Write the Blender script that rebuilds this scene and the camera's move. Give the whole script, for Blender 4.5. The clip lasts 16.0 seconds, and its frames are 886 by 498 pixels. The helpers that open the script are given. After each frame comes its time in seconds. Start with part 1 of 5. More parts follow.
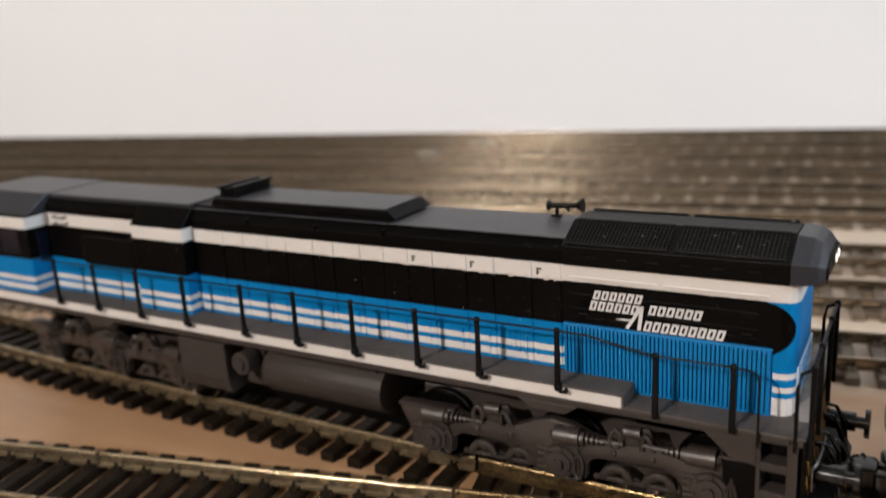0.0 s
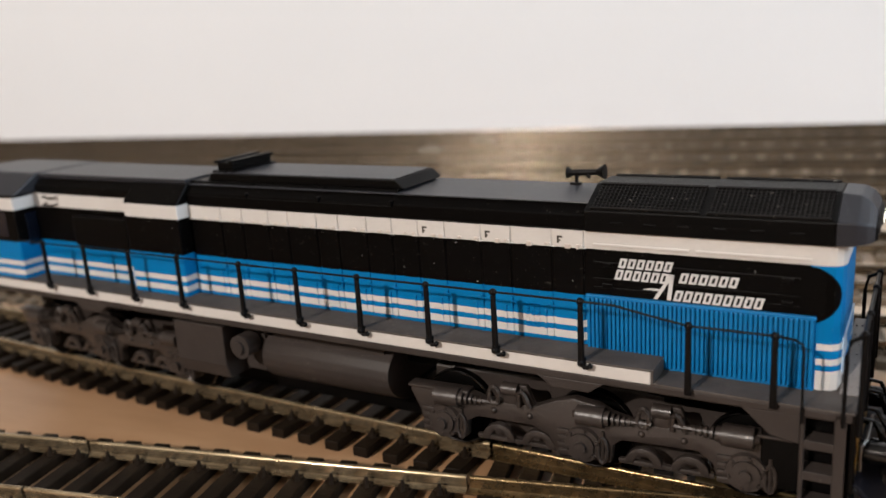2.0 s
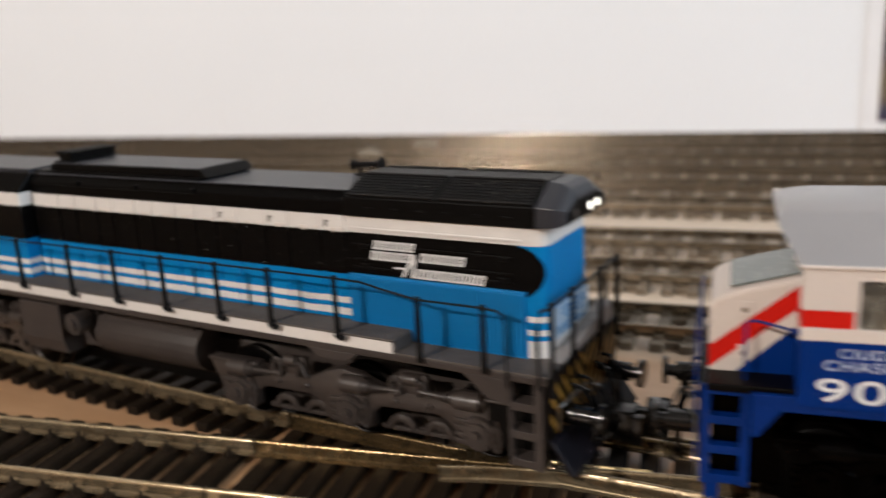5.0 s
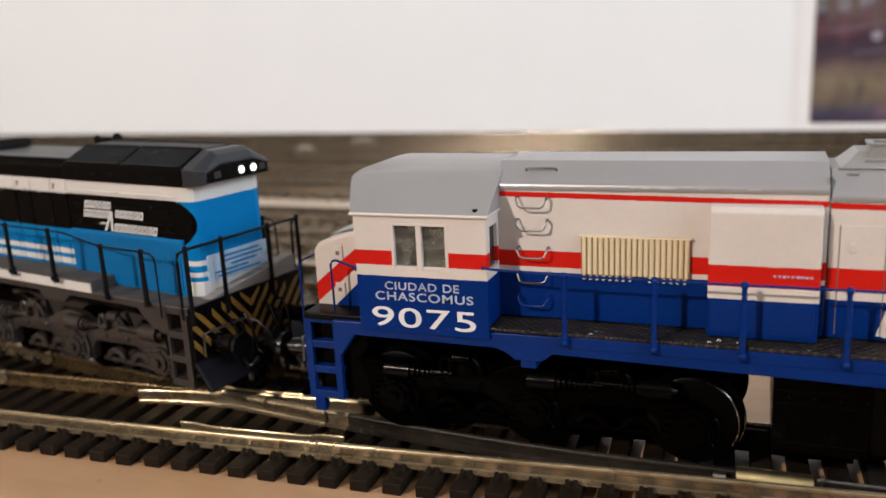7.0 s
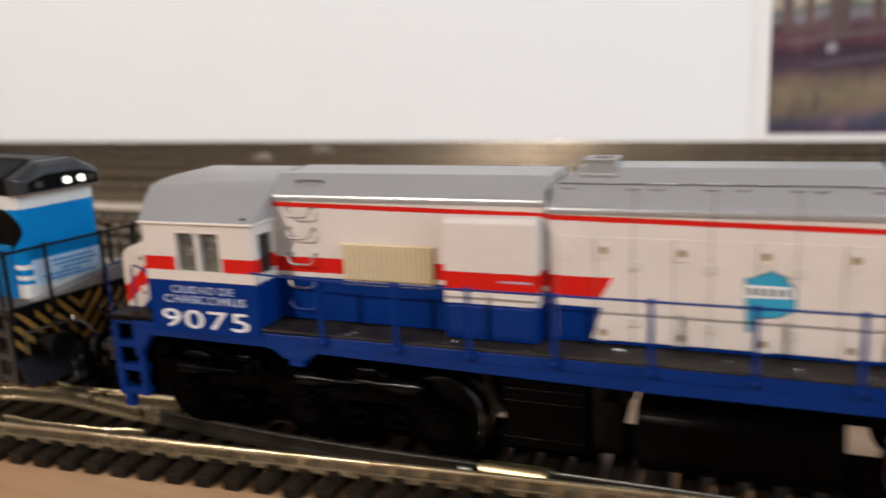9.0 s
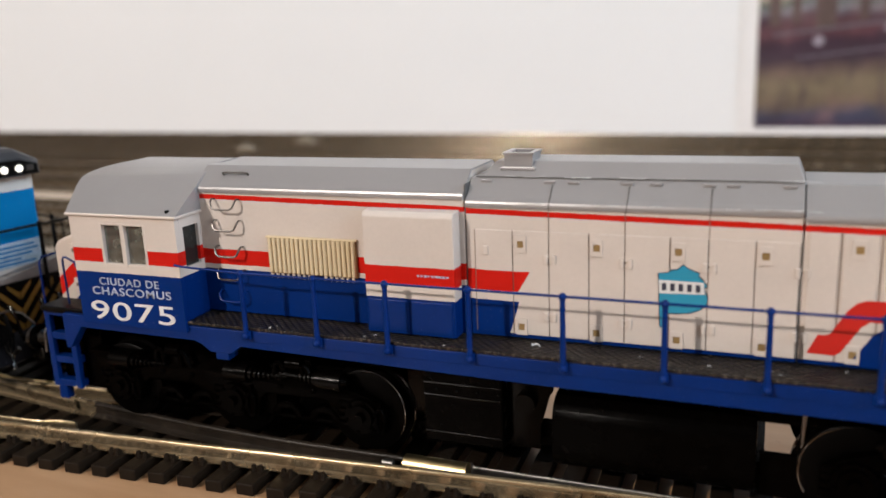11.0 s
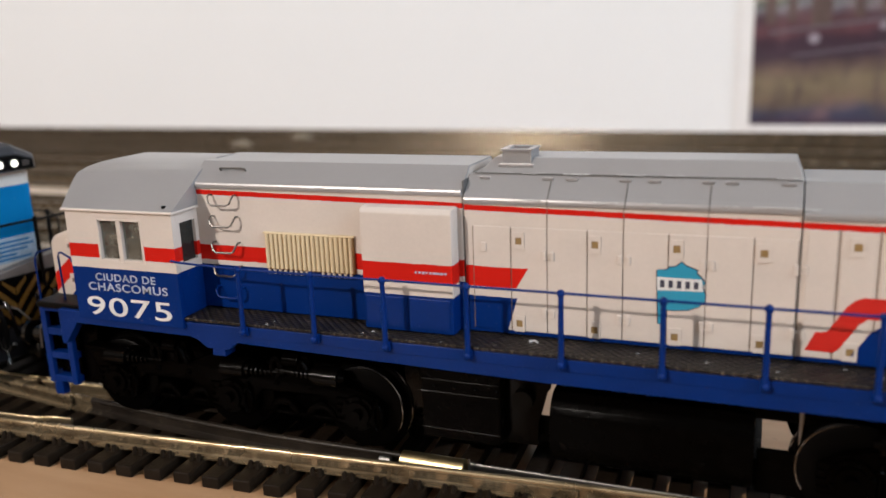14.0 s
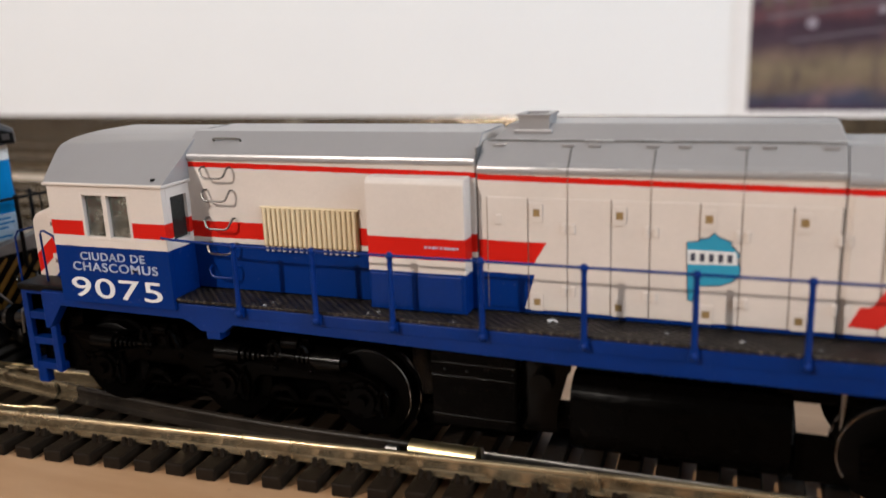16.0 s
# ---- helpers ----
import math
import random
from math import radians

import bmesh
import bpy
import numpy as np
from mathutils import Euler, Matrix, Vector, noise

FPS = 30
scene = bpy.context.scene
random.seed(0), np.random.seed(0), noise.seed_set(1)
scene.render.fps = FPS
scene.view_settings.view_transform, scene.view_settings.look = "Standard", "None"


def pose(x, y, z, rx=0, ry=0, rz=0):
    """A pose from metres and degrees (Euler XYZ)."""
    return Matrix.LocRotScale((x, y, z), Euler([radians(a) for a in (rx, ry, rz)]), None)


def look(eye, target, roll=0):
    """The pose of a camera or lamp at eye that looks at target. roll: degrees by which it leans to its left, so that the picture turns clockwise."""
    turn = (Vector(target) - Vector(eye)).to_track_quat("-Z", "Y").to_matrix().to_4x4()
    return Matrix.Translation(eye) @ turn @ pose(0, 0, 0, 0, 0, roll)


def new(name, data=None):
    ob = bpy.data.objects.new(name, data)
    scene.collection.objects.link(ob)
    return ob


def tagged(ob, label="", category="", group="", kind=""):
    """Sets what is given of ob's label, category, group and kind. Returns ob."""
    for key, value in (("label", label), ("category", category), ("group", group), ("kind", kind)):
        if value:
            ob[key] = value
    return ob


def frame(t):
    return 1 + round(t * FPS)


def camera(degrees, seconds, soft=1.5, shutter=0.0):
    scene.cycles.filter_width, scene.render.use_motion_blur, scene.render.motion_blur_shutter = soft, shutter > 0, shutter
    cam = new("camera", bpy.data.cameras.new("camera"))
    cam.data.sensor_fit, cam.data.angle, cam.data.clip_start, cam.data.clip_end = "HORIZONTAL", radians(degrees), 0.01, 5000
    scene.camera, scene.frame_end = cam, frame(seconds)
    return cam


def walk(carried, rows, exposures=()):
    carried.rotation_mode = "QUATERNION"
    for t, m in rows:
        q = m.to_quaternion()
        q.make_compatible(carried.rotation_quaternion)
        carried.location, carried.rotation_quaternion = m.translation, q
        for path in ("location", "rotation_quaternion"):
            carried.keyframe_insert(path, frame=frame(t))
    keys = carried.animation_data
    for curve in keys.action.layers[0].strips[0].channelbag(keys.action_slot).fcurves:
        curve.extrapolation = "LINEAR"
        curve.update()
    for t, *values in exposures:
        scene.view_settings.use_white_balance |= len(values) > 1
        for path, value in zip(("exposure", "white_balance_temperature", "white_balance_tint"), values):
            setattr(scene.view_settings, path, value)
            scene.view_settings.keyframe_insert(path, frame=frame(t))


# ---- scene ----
cam = camera(55.68, 16.0, 1.6, 0.8)
PATH = [
    (0, (-0.12315, -0.12465, 0.08591), (-0.12968, -0.10649, 0.08066), -3.60),
    (0.5, (-0.12378, -0.11726, 0.08780), (-0.13040, -0.09913, 0.08256), -4.46),
    (1, (-0.12598, -0.11751, 0.08329), (-0.13259, -0.09936, 0.07808), -4.57),
    (1.5, (-0.12795, -0.11785, 0.07823), (-0.13452, -0.09966, 0.07314), -4.07),
    (2, (-0.12818, -0.11850, 0.07724), (-0.13470, -0.10028, 0.07220), -3.80),
    (2.5, (-0.12848, -0.11692, 0.07657), (-0.13496, -0.09867, 0.07156), -3.58),
    (3, (-0.12849, -0.11684, 0.07719), (-0.13489, -0.09855, 0.07221), -3.32),
    (3.2, (-0.12671, -0.11706, 0.07931), (-0.13317, -0.09881, 0.07429), -3.56),
    (5.3, (-0.07371, -0.12095, 0.07408), (-0.08016, -0.10267, 0.06919), -2.91),
    (5.5, (-0.06262, -0.12175, 0.07381), (-0.06911, -0.10348, 0.06891), -2.86),
    (6, (-0.03936, -0.12268, 0.07198), (-0.04603, -0.10446, 0.06713), -2.89),
    (6.5, (-0.01836, -0.12361, 0.07177), (-0.02524, -0.10546, 0.06695), -2.87),
    (7, (-0.01801, -0.12434, 0.06921), (-0.02504, -0.10622, 0.06446), -2.82),
    (7.5, (-0.01929, -0.12256, 0.07113), (-0.02642, -0.10449, 0.06641), -2.82),
    (8, (-0.02038, -0.11925, 0.06997), (-0.02758, -0.10119, 0.06528), -2.77),
    (8.5, (-0.00738, -0.11869, 0.06927), (-0.01465, -0.10064, 0.06464), -2.74),
    (9, (0.02227, -0.11896, 0.06952), (0.01498, -0.10090, 0.06496), -2.67),
    (9.5, (0.03581, -0.11851, 0.06535), (0.02844, -0.10048, 0.06081), -2.58),
    (9.7, (0.03509, -0.11606, 0.06653), (0.02767, -0.09806, 0.06197), -2.73),
    (11.8, (0.03292, -0.11256, 0.06918), (0.02566, -0.09455, 0.06440), -2.23),
    (12, (0.03253, -0.11191, 0.06816), (0.02526, -0.09389, 0.06345), -2.16),
    (12.5, (0.03125, -0.11132, 0.06618), (0.02404, -0.09327, 0.06144), -2.13),
    (13, (0.03172, -0.11198, 0.06712), (0.02456, -0.09393, 0.06232), -2.05),
    (13.5, (0.03277, -0.11487, 0.06694), (0.02559, -0.09685, 0.06209), -2.01),
    (14, (0.03298, -0.11367, 0.06898), (0.02579, -0.09564, 0.06415), -2.22),
    (14.5, (0.03431, -0.11678, 0.06833), (0.02707, -0.09878, 0.06346), -2.35),
    (15, (0.02971, -0.10963, 0.06738), (0.02247, -0.09165, 0.06246), -2.45),
    (15.5, (0.02725, -0.10533, 0.06516), (0.02014, -0.08728, 0.06030), -2.47),
    (16, (0.02728, -0.10751, 0.06447), (0.02031, -0.08945, 0.05945), -2.28),
]
walk(cam, [(t, look(eye, target, roll)) for t, eye, target, roll in PATH])

# ---- depth of field of the phone's lens ----
cam.data.dof.use_dof = True
cam.data.dof.focus_distance = 0.135
cam.data.dof.aperture_fstop = 18.0

# ---- light: one ceiling lamp behind the camera, soft light from the closed room ----
world = bpy.data.worlds.new("room_air")
scene.world = world
world.use_nodes = True
world.node_tree.nodes["Background"].inputs[0].default_value = (1.0, 0.96, 0.92, 1)
world.node_tree.nodes["Background"].inputs[1].default_value = 0.02
LAMP = (-1.07, -1.97, 1.30)
lamp_data = bpy.data.lights.new("ceiling_bulb", "AREA")
lamp_data.shape, lamp_data.size = "DISK", 0.11
lamp_data.energy, lamp_data.color = 75.5, (1.0, 0.905, 0.83)
lamp = new("ceiling_bulb", lamp_data)
lamp.matrix_world = look(LAMP, (-0.05, 0.0, 0.0))
# daylight through the window in the east wall
sky_data = bpy.data.lights.new("window_daylight", "AREA")
sky_data.shape, sky_data.size, sky_data.size_y = "RECTANGLE", 1.3, 0.8
sky_data.energy, sky_data.color = 41.0, (0.72, 0.86, 1.0)
sky = new("window_daylight", sky_data)
sky.matrix_world = pose(0, 0, 0, 0, 0, -2.03) @ look((1.74, -0.35, 0.98), (0.0, -0.35, 0.50))
scene.view_settings.exposure = 0.0

CM = 0.01


# ---- materials ----
def nodes_of(name):
    m = bpy.data.materials.new(name)
    m.use_nodes = True
    nt = m.node_tree
    return m, nt, nt.nodes["Principled BSDF"]


def link(nt, a, b):
    nt.links.new(a, b)


def value(nt, op, a, b=None, c=None):
    n = nt.nodes.new("ShaderNodeMath")
    n.operation = op
    for i, v in enumerate((a, b, c)):
        if v is None:
            continue
        if isinstance(v, (int, float)):
            n.inputs[i].default_value = v
        else:
            link(nt, v, n.inputs[i])
    return n.outputs[0]


def grain(nt, scale, detail=4.0, rough=0.6, vector=None):
    n = nt.nodes.new("ShaderNodeTexNoise")
    n.inputs["Scale"].default_value = scale
    n.inputs["Detail"].default_value = detail
    n.inputs["Roughness"].default_value = rough
    if vector is None:
        c = nt.nodes.new("ShaderNodeTexCoord")
        vector = c.outputs["Object"]
    link(nt, vector, n.inputs["Vector"])
    return n.outputs["Fac"]


def blend(nt, fac, a, b, mode="MIX"):
    n = nt.nodes.new("ShaderNodeMix")
    n.data_type, n.blend_type = "RGBA", mode
    if isinstance(fac, (int, float)):
        n.inputs[0].default_value = fac
    else:
        link(nt, fac, n.inputs[0])
    for sock, v in ((n.inputs[6], a), (n.inputs[7], b)):
        if isinstance(v, tuple):
            sock.default_value = (*v[:3], 1)
        else:
            link(nt, v, sock)
    return n.outputs[2]


def span(nt, v, lo, hi, to0=0.0, to1=1.0):
    n = nt.nodes.new("ShaderNodeMapRange")
    link(nt, v, n.inputs[0])
    for i, x in enumerate((lo, hi, to0, to1)):
        n.inputs[i + 1].default_value = x
    return n.outputs[0]


def finish(nt, bsdf, colour, rough, metal, fine, coarse, vary, bump, dust=0.0, dust_colour=(0.5, 0.45, 0.4), gloss=0.5):
    bsdf.inputs["Specular IOR Level"].default_value = gloss
    big = grain(nt, coarse, 3)
    small = grain(nt, fine, 5)
    shade = value(nt, "ADD", value(nt, "MULTIPLY", span(nt, big, 0.3, 0.7, -1, 1), vary), value(nt, "MULTIPLY", span(nt, small, 0.3, 0.7, -1, 1), vary * 0.6))
    hsv = nt.nodes.new("ShaderNodeHueSaturation")
    link(nt, value(nt, "ADD", shade, 1.0), hsv.inputs["Value"])
    if isinstance(colour, tuple):
        hsv.inputs["Color"].default_value = (*colour, 1)
    else:
        link(nt, colour, hsv.inputs["Color"])
    out = hsv.outputs[0]
    if dust > 0:
        specks = span(nt, grain(nt, fine * 0.8, 2, 0.7), 0.66, 0.74)
        out = blend(nt, value(nt, "MULTIPLY", specks, dust), out, dust_colour)
    link(nt, out, bsdf.inputs["Base Color"])
    link(nt, span(nt, small, 0.25, 0.75, max(0.03, rough - 0.03), min(1.0, rough + 0.04)), bsdf.inputs["Roughness"])
    bsdf.inputs["Metallic"].default_value = metal
    if bump:
        b = nt.nodes.new("ShaderNodeBump")
        b.inputs["Strength"].default_value = bump
        b.inputs["Distance"].default_value = 0.0002
        link(nt, small, b.inputs["Height"])
        link(nt, b.outputs[0], bsdf.inputs["Normal"])


def plain(name, colour, rough=0.5, metal=0.0, fine=1500, coarse=90, vary=0.06, bump=0.15, dust=0.0, dust_colour=(0.5, 0.45, 0.4), gloss=0.5):
    m, nt, bsdf = nodes_of(name)
    finish(nt, bsdf, colour, rough, metal, fine, coarse, vary, bump, dust, dust_colour, gloss)
    return m


def livery(name, base, layers, rough=0.38, vary=0.035, bump=0.1, dust=0.06, gloss=0.06):
    """Paint in fields. layers: (colour, [(a, b, c) ...]): where a*x + b*z + c > 0 for all, in centimetres of the model."""
    m, nt, bsdf = nodes_of(name)
    coord = nt.nodes.new("ShaderNodeTexCoord")
    sep = nt.nodes.new("ShaderNodeSeparateXYZ")
    link(nt, coord.outputs["Object"], sep.inputs[0])
    wob = span(nt, grain(nt, 700, 2), 0.3, 0.7, -0.004, 0.004)
    x = value(nt, "MULTIPLY", sep.outputs[0], 100.0)
    z = value(nt, "ADD", value(nt, "MULTIPLY", sep.outputs[2], 100.0), wob)
    out = base
    for colour, tests in layers:
        fac = None
        for test in tests:
            if test[0] == "disc":
                dx, dz = value(nt, "SUBTRACT", x, test[1]), value(nt, "SUBTRACT", z, test[2])
                r2 = value(nt, "ADD", value(nt, "MULTIPLY", dx, dx), value(nt, "MULTIPLY", dz, dz))
                one = value(nt, "LESS_THAN", r2, test[3] ** 2)
            else:
                a, b, c = test
                one = value(nt, "GREATER_THAN", value(nt, "ADD", value(nt, "MULTIPLY_ADD", x, a, c), value(nt, "MULTIPLY", z, b)), 0.0)
            fac = one if fac is None else value(nt, "MULTIPLY", fac, one)
        out = blend(nt, fac, out, colour)
    finish(nt, bsdf, out, rough, 0.0, 1800, 120, vary, bump, dust, (0.5, 0.45, 0.4), gloss)
    return m


WHITE, BLACK, SKY, NAVY, RED = (0.530, 0.468, 0.424), (0.0016, 0.0013, 0.0012), (0.0015, 0.142, 0.36), (0.0007, 0.0175, 0.118), (0.47, 0.012, 0.007)
WHITE_COOL = (0.555, 0.53, 0.505)
GREY = (0.036, 0.029, 0.0262)

m_hood_blue = livery("sky_blue_black_white_paint", SKY, [
    (WHITE_COOL, [(0, 1, -2.82), (0, -1, 2.95), (-1, 0, -3.42)]),
    (WHITE_COOL, [(0, 1, -3.04), (0, -1, 3.15), (-1, 0, -3.42)]),
    (WHITE_COOL, [(0, -1, 2.81), (1, 0, 0.11)]),
    (WHITE_COOL, [(0, 1, -2.90), (0, -1, 2.99), (1, 0, 0.11)]),
    (WHITE_COOL, [(0, 1, -3.11), (0, -1, 3.21), (1, 0, 0.11)]),
    (BLACK, [(0, 1, -3.57), (0, -1, 4.36), (-1, 0, -0.22)]),
    (BLACK, [("disc", -0.23, 3.90, 0.40)]),
    (BLACK, [(0, 1, -3.51), (0, -1, 3.90), (-1, 0, -0.08), (1, 0, 0.40)]),
    (WHITE_COOL, [(0, 1, -4.32), (0, -1, 4.60)]),
    (BLACK, [(0, 1, -4.60)]),
    (BLACK, [(0, 1, -4.31), (0, -1, 4.37), (-1, 0, -13.3)]),
    (WHITE_COOL, [(0, 1, -4.37), (0, -1, 4.67), (-1, 0, -13.3)]),
])
m_box_blue = livery("sky_blue_black_white_paint_side_box", SKY, [
    (WHITE_COOL, [(0, 1, -2.84), (0, -1, 2.96)]),
    (WHITE_COOL, [(0, 1, -3.06), (0, -1, 3.17)]),
    (BLACK, [(0, 1, -3.62), (0, -1, 4.36)]),
    (WHITE_COOL, [(0, 1, -4.36), (0, -1, 4.64)]),
    (BLACK, [(0, 1, -4.64)]),
])
m_grille_blue = plain("sky_blue_radiator_paint", SKY, 0.45, 0, 1800, 120, 0.05, 0.1, 0.1, gloss=0.22)
m_black = plain("satin_black_paint", BLACK, 0.42, 0, 1500, 100, 0.2, 0.2, 0.07, (0.12, 0.11, 0.10), 0.08)
m_roof_dark = plain("dark_grey_roof_paint", (0.018, 0.0185, 0.023), 0.40, 0, 1800, 80, 0.10, 0.12, 0.12, (0.2, 0.19, 0.18), 0.35)
m_frame_grey = plain("mid_grey_frame_paint", GREY, 0.5, 0, 1500, 120, 0.10, 0.3, 0.2, (0.25, 0.22, 0.19), 0.2)
m_walk = plain("speckled_grey_walkway_paint", (0.064, 0.054, 0.048), 0.6, 0, 700, 120, 0.22, 0.6, 0.3, (0.16, 0.14, 0.12), 0.2)
m_plate = plain("pale_grey_ribbed_plate", (0.19, 0.175, 0.168), 0.5, 0, 700, 120, 0.15, 0.5, 0.2, (0.16, 0.14, 0.12), 0.25)
m_white_cool = plain("white_stripe_paint", WHITE_COOL, 0.45, 0, 1800, 120, 0.04, 0.15, 0.1)
m_bogie_grey = plain("grey_bogie_paint", (0.033, 0.026, 0.0228), 0.34, 0, 1500, 120, 0.16, 0.3, 0.15, (0.2, 0.17, 0.14), 0.40)
m_rail_black = plain("gloss_black_wire", (0.0045, 0.004, 0.004), 0.40, 0, 2500, 100, 0.1, 0.05, gloss=0.09)
m_gear_black = plain("glossy_black_coupling_gear", (0.003, 0.0026, 0.0024), 0.2, 0, 900, 120, 0.2, 0.3, gloss=0.4)
m_white = plain("ivory_white_paint", WHITE, 0.45, 0, 1800, 120, 0.03, 0.12, 0.1)
m_letter = plain("white_lettering", (0.60, 0.595, 0.59), 0.5, 0, 2500, 300, 0.05, 0.0)
m_letter_thin = plain("worn_white_lettering", (0.31, 0.34, 0.43), 0.5, 0, 1500, 300, 0.25, 0.0)
m_yellow = plain("yellow_warning_paint", (0.18, 0.09, 0.010), 0.5, 0, 2000, 200, 0.2, 0.1)
m_sign = plain("pale_blue_printed_sign", (0.34, 0.45, 0.56), 0.4, 0, 700, 250, 0.25, 0.0)

ROOF2 = (0.315, 0.304, 0.306)
m_roof_silver = plain("silver_grey_roof_paint", ROOF2, 0.32, 0.36, 2200, 70, 0.025, 0)
m_hood_red = livery("white_red_navy_paint", WHITE, [
    (RED, [(0.015, 1, -4.475), (-0.015, -1, 4.555), (-1, 0, -0.9)]),
    (RED, [(0.02, 1, -4.48), (-0.02, -1, 4.58), (1, 0, 0.9)]),
    (RED, [(0, 1, -3.44), (0, -1, 3.70), (-1, 0.6, -2.05)]),
    (NAVY, [(0, -1, 3.36), (-1, 0.3, -1.00)]),
    (NAVY, [(0, -1, 2.665)]),
])
m_hood_rear = livery("white_red_navy_rear_paint", WHITE, [
    (RED, [(0.016, 1, -4.455), (-0.016, -1, 4.535)]),
    (RED, [(0, 1, -3.32), (0, -1, 3.63), (-1, 0.6, -2.09)]),
    (NAVY, [(0, -1, 3.17), (-1, 0.3, -1.03)]),
    (NAVY, [(0, -1, 2.665)]),
])
m_housing_red = livery("white_red_navy_housing_paint", WHITE, [
    (RED, [(0, 1, -3.37), (0, -1, 3.68)]),
    (NAVY, [(0, -1, 3.18)]),
])
m_cab_red = livery("white_red_navy_cab_paint", WHITE, [
    (RED, [(0, 1, -3.53), (0, -1, 3.77)]),
    (NAVY, [(0, -1, 3.35)]),
])
m_nose_red = livery("white_red_navy_nose_paint", WHITE, [
    (RED, [(0.81, -1, 2.94 + 0.81 * 9.05), (-0.81, 1, -2.60 - 0.81 * 9.05)]),
    (NAVY, [(0.93, -1, 2.53 + 0.93 * 8.72)]),
])
m_navy = plain("navy_blue_frame_paint", NAVY, 0.33, 0, 1800, 120, 0.12, 0.15, 0.1, (0.15, 0.2, 0.4), 0.11)
m_plough = plain("dull_blue_black_paint", (0.0045, 0.004, 0.0065), 0.5, 0, 1200, 120, 0.2, 0.3, gloss=0.12)
m_red = plain("red_stripe_paint", RED, 0.42, 0, 1800, 120, 0.04, 0.08)
m_cream = plain("cream_plastic", (0.60, 0.49, 0.32), 0.5, 0, 1800, 120, 0.06, 0.1)
m_gap = plain("brown_door_gap", (0.13, 0.095, 0.07), 0.6, 0, 1800, 200, 0.2, 0.1)
m_vent = plain("brown_vent_hole", (0.24, 0.15, 0.055), 0.6, 0, 1800, 200, 0.2, 0.1)
m_slot = plain("dark_slot", (0.035, 0.028, 0.02), 0.6, 0, 1800, 200, 0.2, 0.1)
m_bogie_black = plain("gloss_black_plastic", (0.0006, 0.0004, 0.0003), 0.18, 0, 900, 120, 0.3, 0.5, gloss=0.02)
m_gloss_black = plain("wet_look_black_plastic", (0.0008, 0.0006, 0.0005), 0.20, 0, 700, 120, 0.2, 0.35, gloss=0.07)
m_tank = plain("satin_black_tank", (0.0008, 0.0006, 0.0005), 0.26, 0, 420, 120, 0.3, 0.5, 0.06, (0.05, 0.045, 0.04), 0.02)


def tread_material():
    """Moulded tread plate: small diamonds, worn, with pale specks for dust and glints."""
    m, nt, bsdf = nodes_of("black_tread_plate")
    coord = nt.nodes.new("ShaderNodeTexCoord")
    sep = nt.nodes.new("ShaderNodeSeparateXYZ")
    link(nt, coord.outputs["Object"], sep.inputs[0])
    a = value(nt, "MULTIPLY", value(nt, "ADD", sep.outputs[0], sep.outputs[1]), 2200.0)
    c = value(nt, "MULTIPLY", value(nt, "SUBTRACT", sep.outputs[0], sep.outputs[1]), 2200.0)
    knob = value(nt, "MULTIPLY", value(nt, "ABSOLUTE", value(nt, "SINE", a)), value(nt, "ABSOLUTE", value(nt, "SINE", c)))
    worn = grain(nt, 260, 4, 0.7)
    high = value(nt, "MULTIPLY", span(nt, knob, 0.45, 0.9), span(nt, worn, 0.40, 0.66, 0.0, 1.0))
    col = blend(nt, high, (0.009, 0.007, 0.0055), (0.075, 0.058, 0.045))
    # specks: dust, with glints of light put into the colour
    specks = span(nt, grain(nt, 1500, 2, 0.7), 0.67, 0.74)
    link(nt, blend(nt, value(nt, "MULTIPLY", specks, 0.8), col, (0.22, 0.18, 0.14)), bsdf.inputs["Base Color"])
    bsdf.inputs["Roughness"].default_value = 0.42
    bsdf.inputs["Specular IOR Level"].default_value = 0.25
    bp = nt.nodes.new("ShaderNodeBump")
    bp.inputs["Strength"].default_value, bp.inputs["Distance"].default_value = 0.8, 0.00025
    link(nt, value(nt, "ADD", knob, worn), bp.inputs["Height"])
    link(nt, bp.outputs[0], bsdf.inputs["Normal"])
    return m


m_tread = tread_material()
m_glue = plain("dried_clear_glue", (0.55, 0.55, 0.56), 0.12, 0, 2000, 200, 0.1, 0.2)
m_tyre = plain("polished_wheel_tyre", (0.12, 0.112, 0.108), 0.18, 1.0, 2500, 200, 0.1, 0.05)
m_steel = plain("bright_steel_wire", (0.17, 0.163, 0.155), 0.40, 1.0, 2500, 200, 0.1, 0.05)
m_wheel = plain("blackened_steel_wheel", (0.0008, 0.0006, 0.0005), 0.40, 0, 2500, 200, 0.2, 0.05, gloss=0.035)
m_emblem = plain("turquoise_emblem", (0.015, 0.23, 0.36), 0.45, 0, 2500, 200, 0.05, 0.0)
m_dark_line = plain("dark_emblem_outline", (0.03, 0.03, 0.05), 0.5, 0, 2500, 200, 0.05, 0.0)
m_nose_window = plain("dusty_green_glass", (0.13, 0.15, 0.14), 0.25, 0, 1500, 150, 0.12, 0.05)
m_seam = plain("grey_roof_seam", (0.085, 0.08, 0.078), 0.5, 0, 1800, 200, 0.15, 0.1)
m_smoked = plain("smoked_window_plastic", (0.018, 0.019, 0.018), 0.2, 0, 1500, 150, 0.3, 0.05)
m_seam_soft = plain("shaded_roof_joint", (0.115, 0.11, 0.108), 0.5, 0, 1800, 200, 0.2, 0.1)
m_dark_window = plain("dark_cab_glass", (0.004, 0.006, 0.012), 0.15, 0, 1500, 150, 0.2, 0.05)
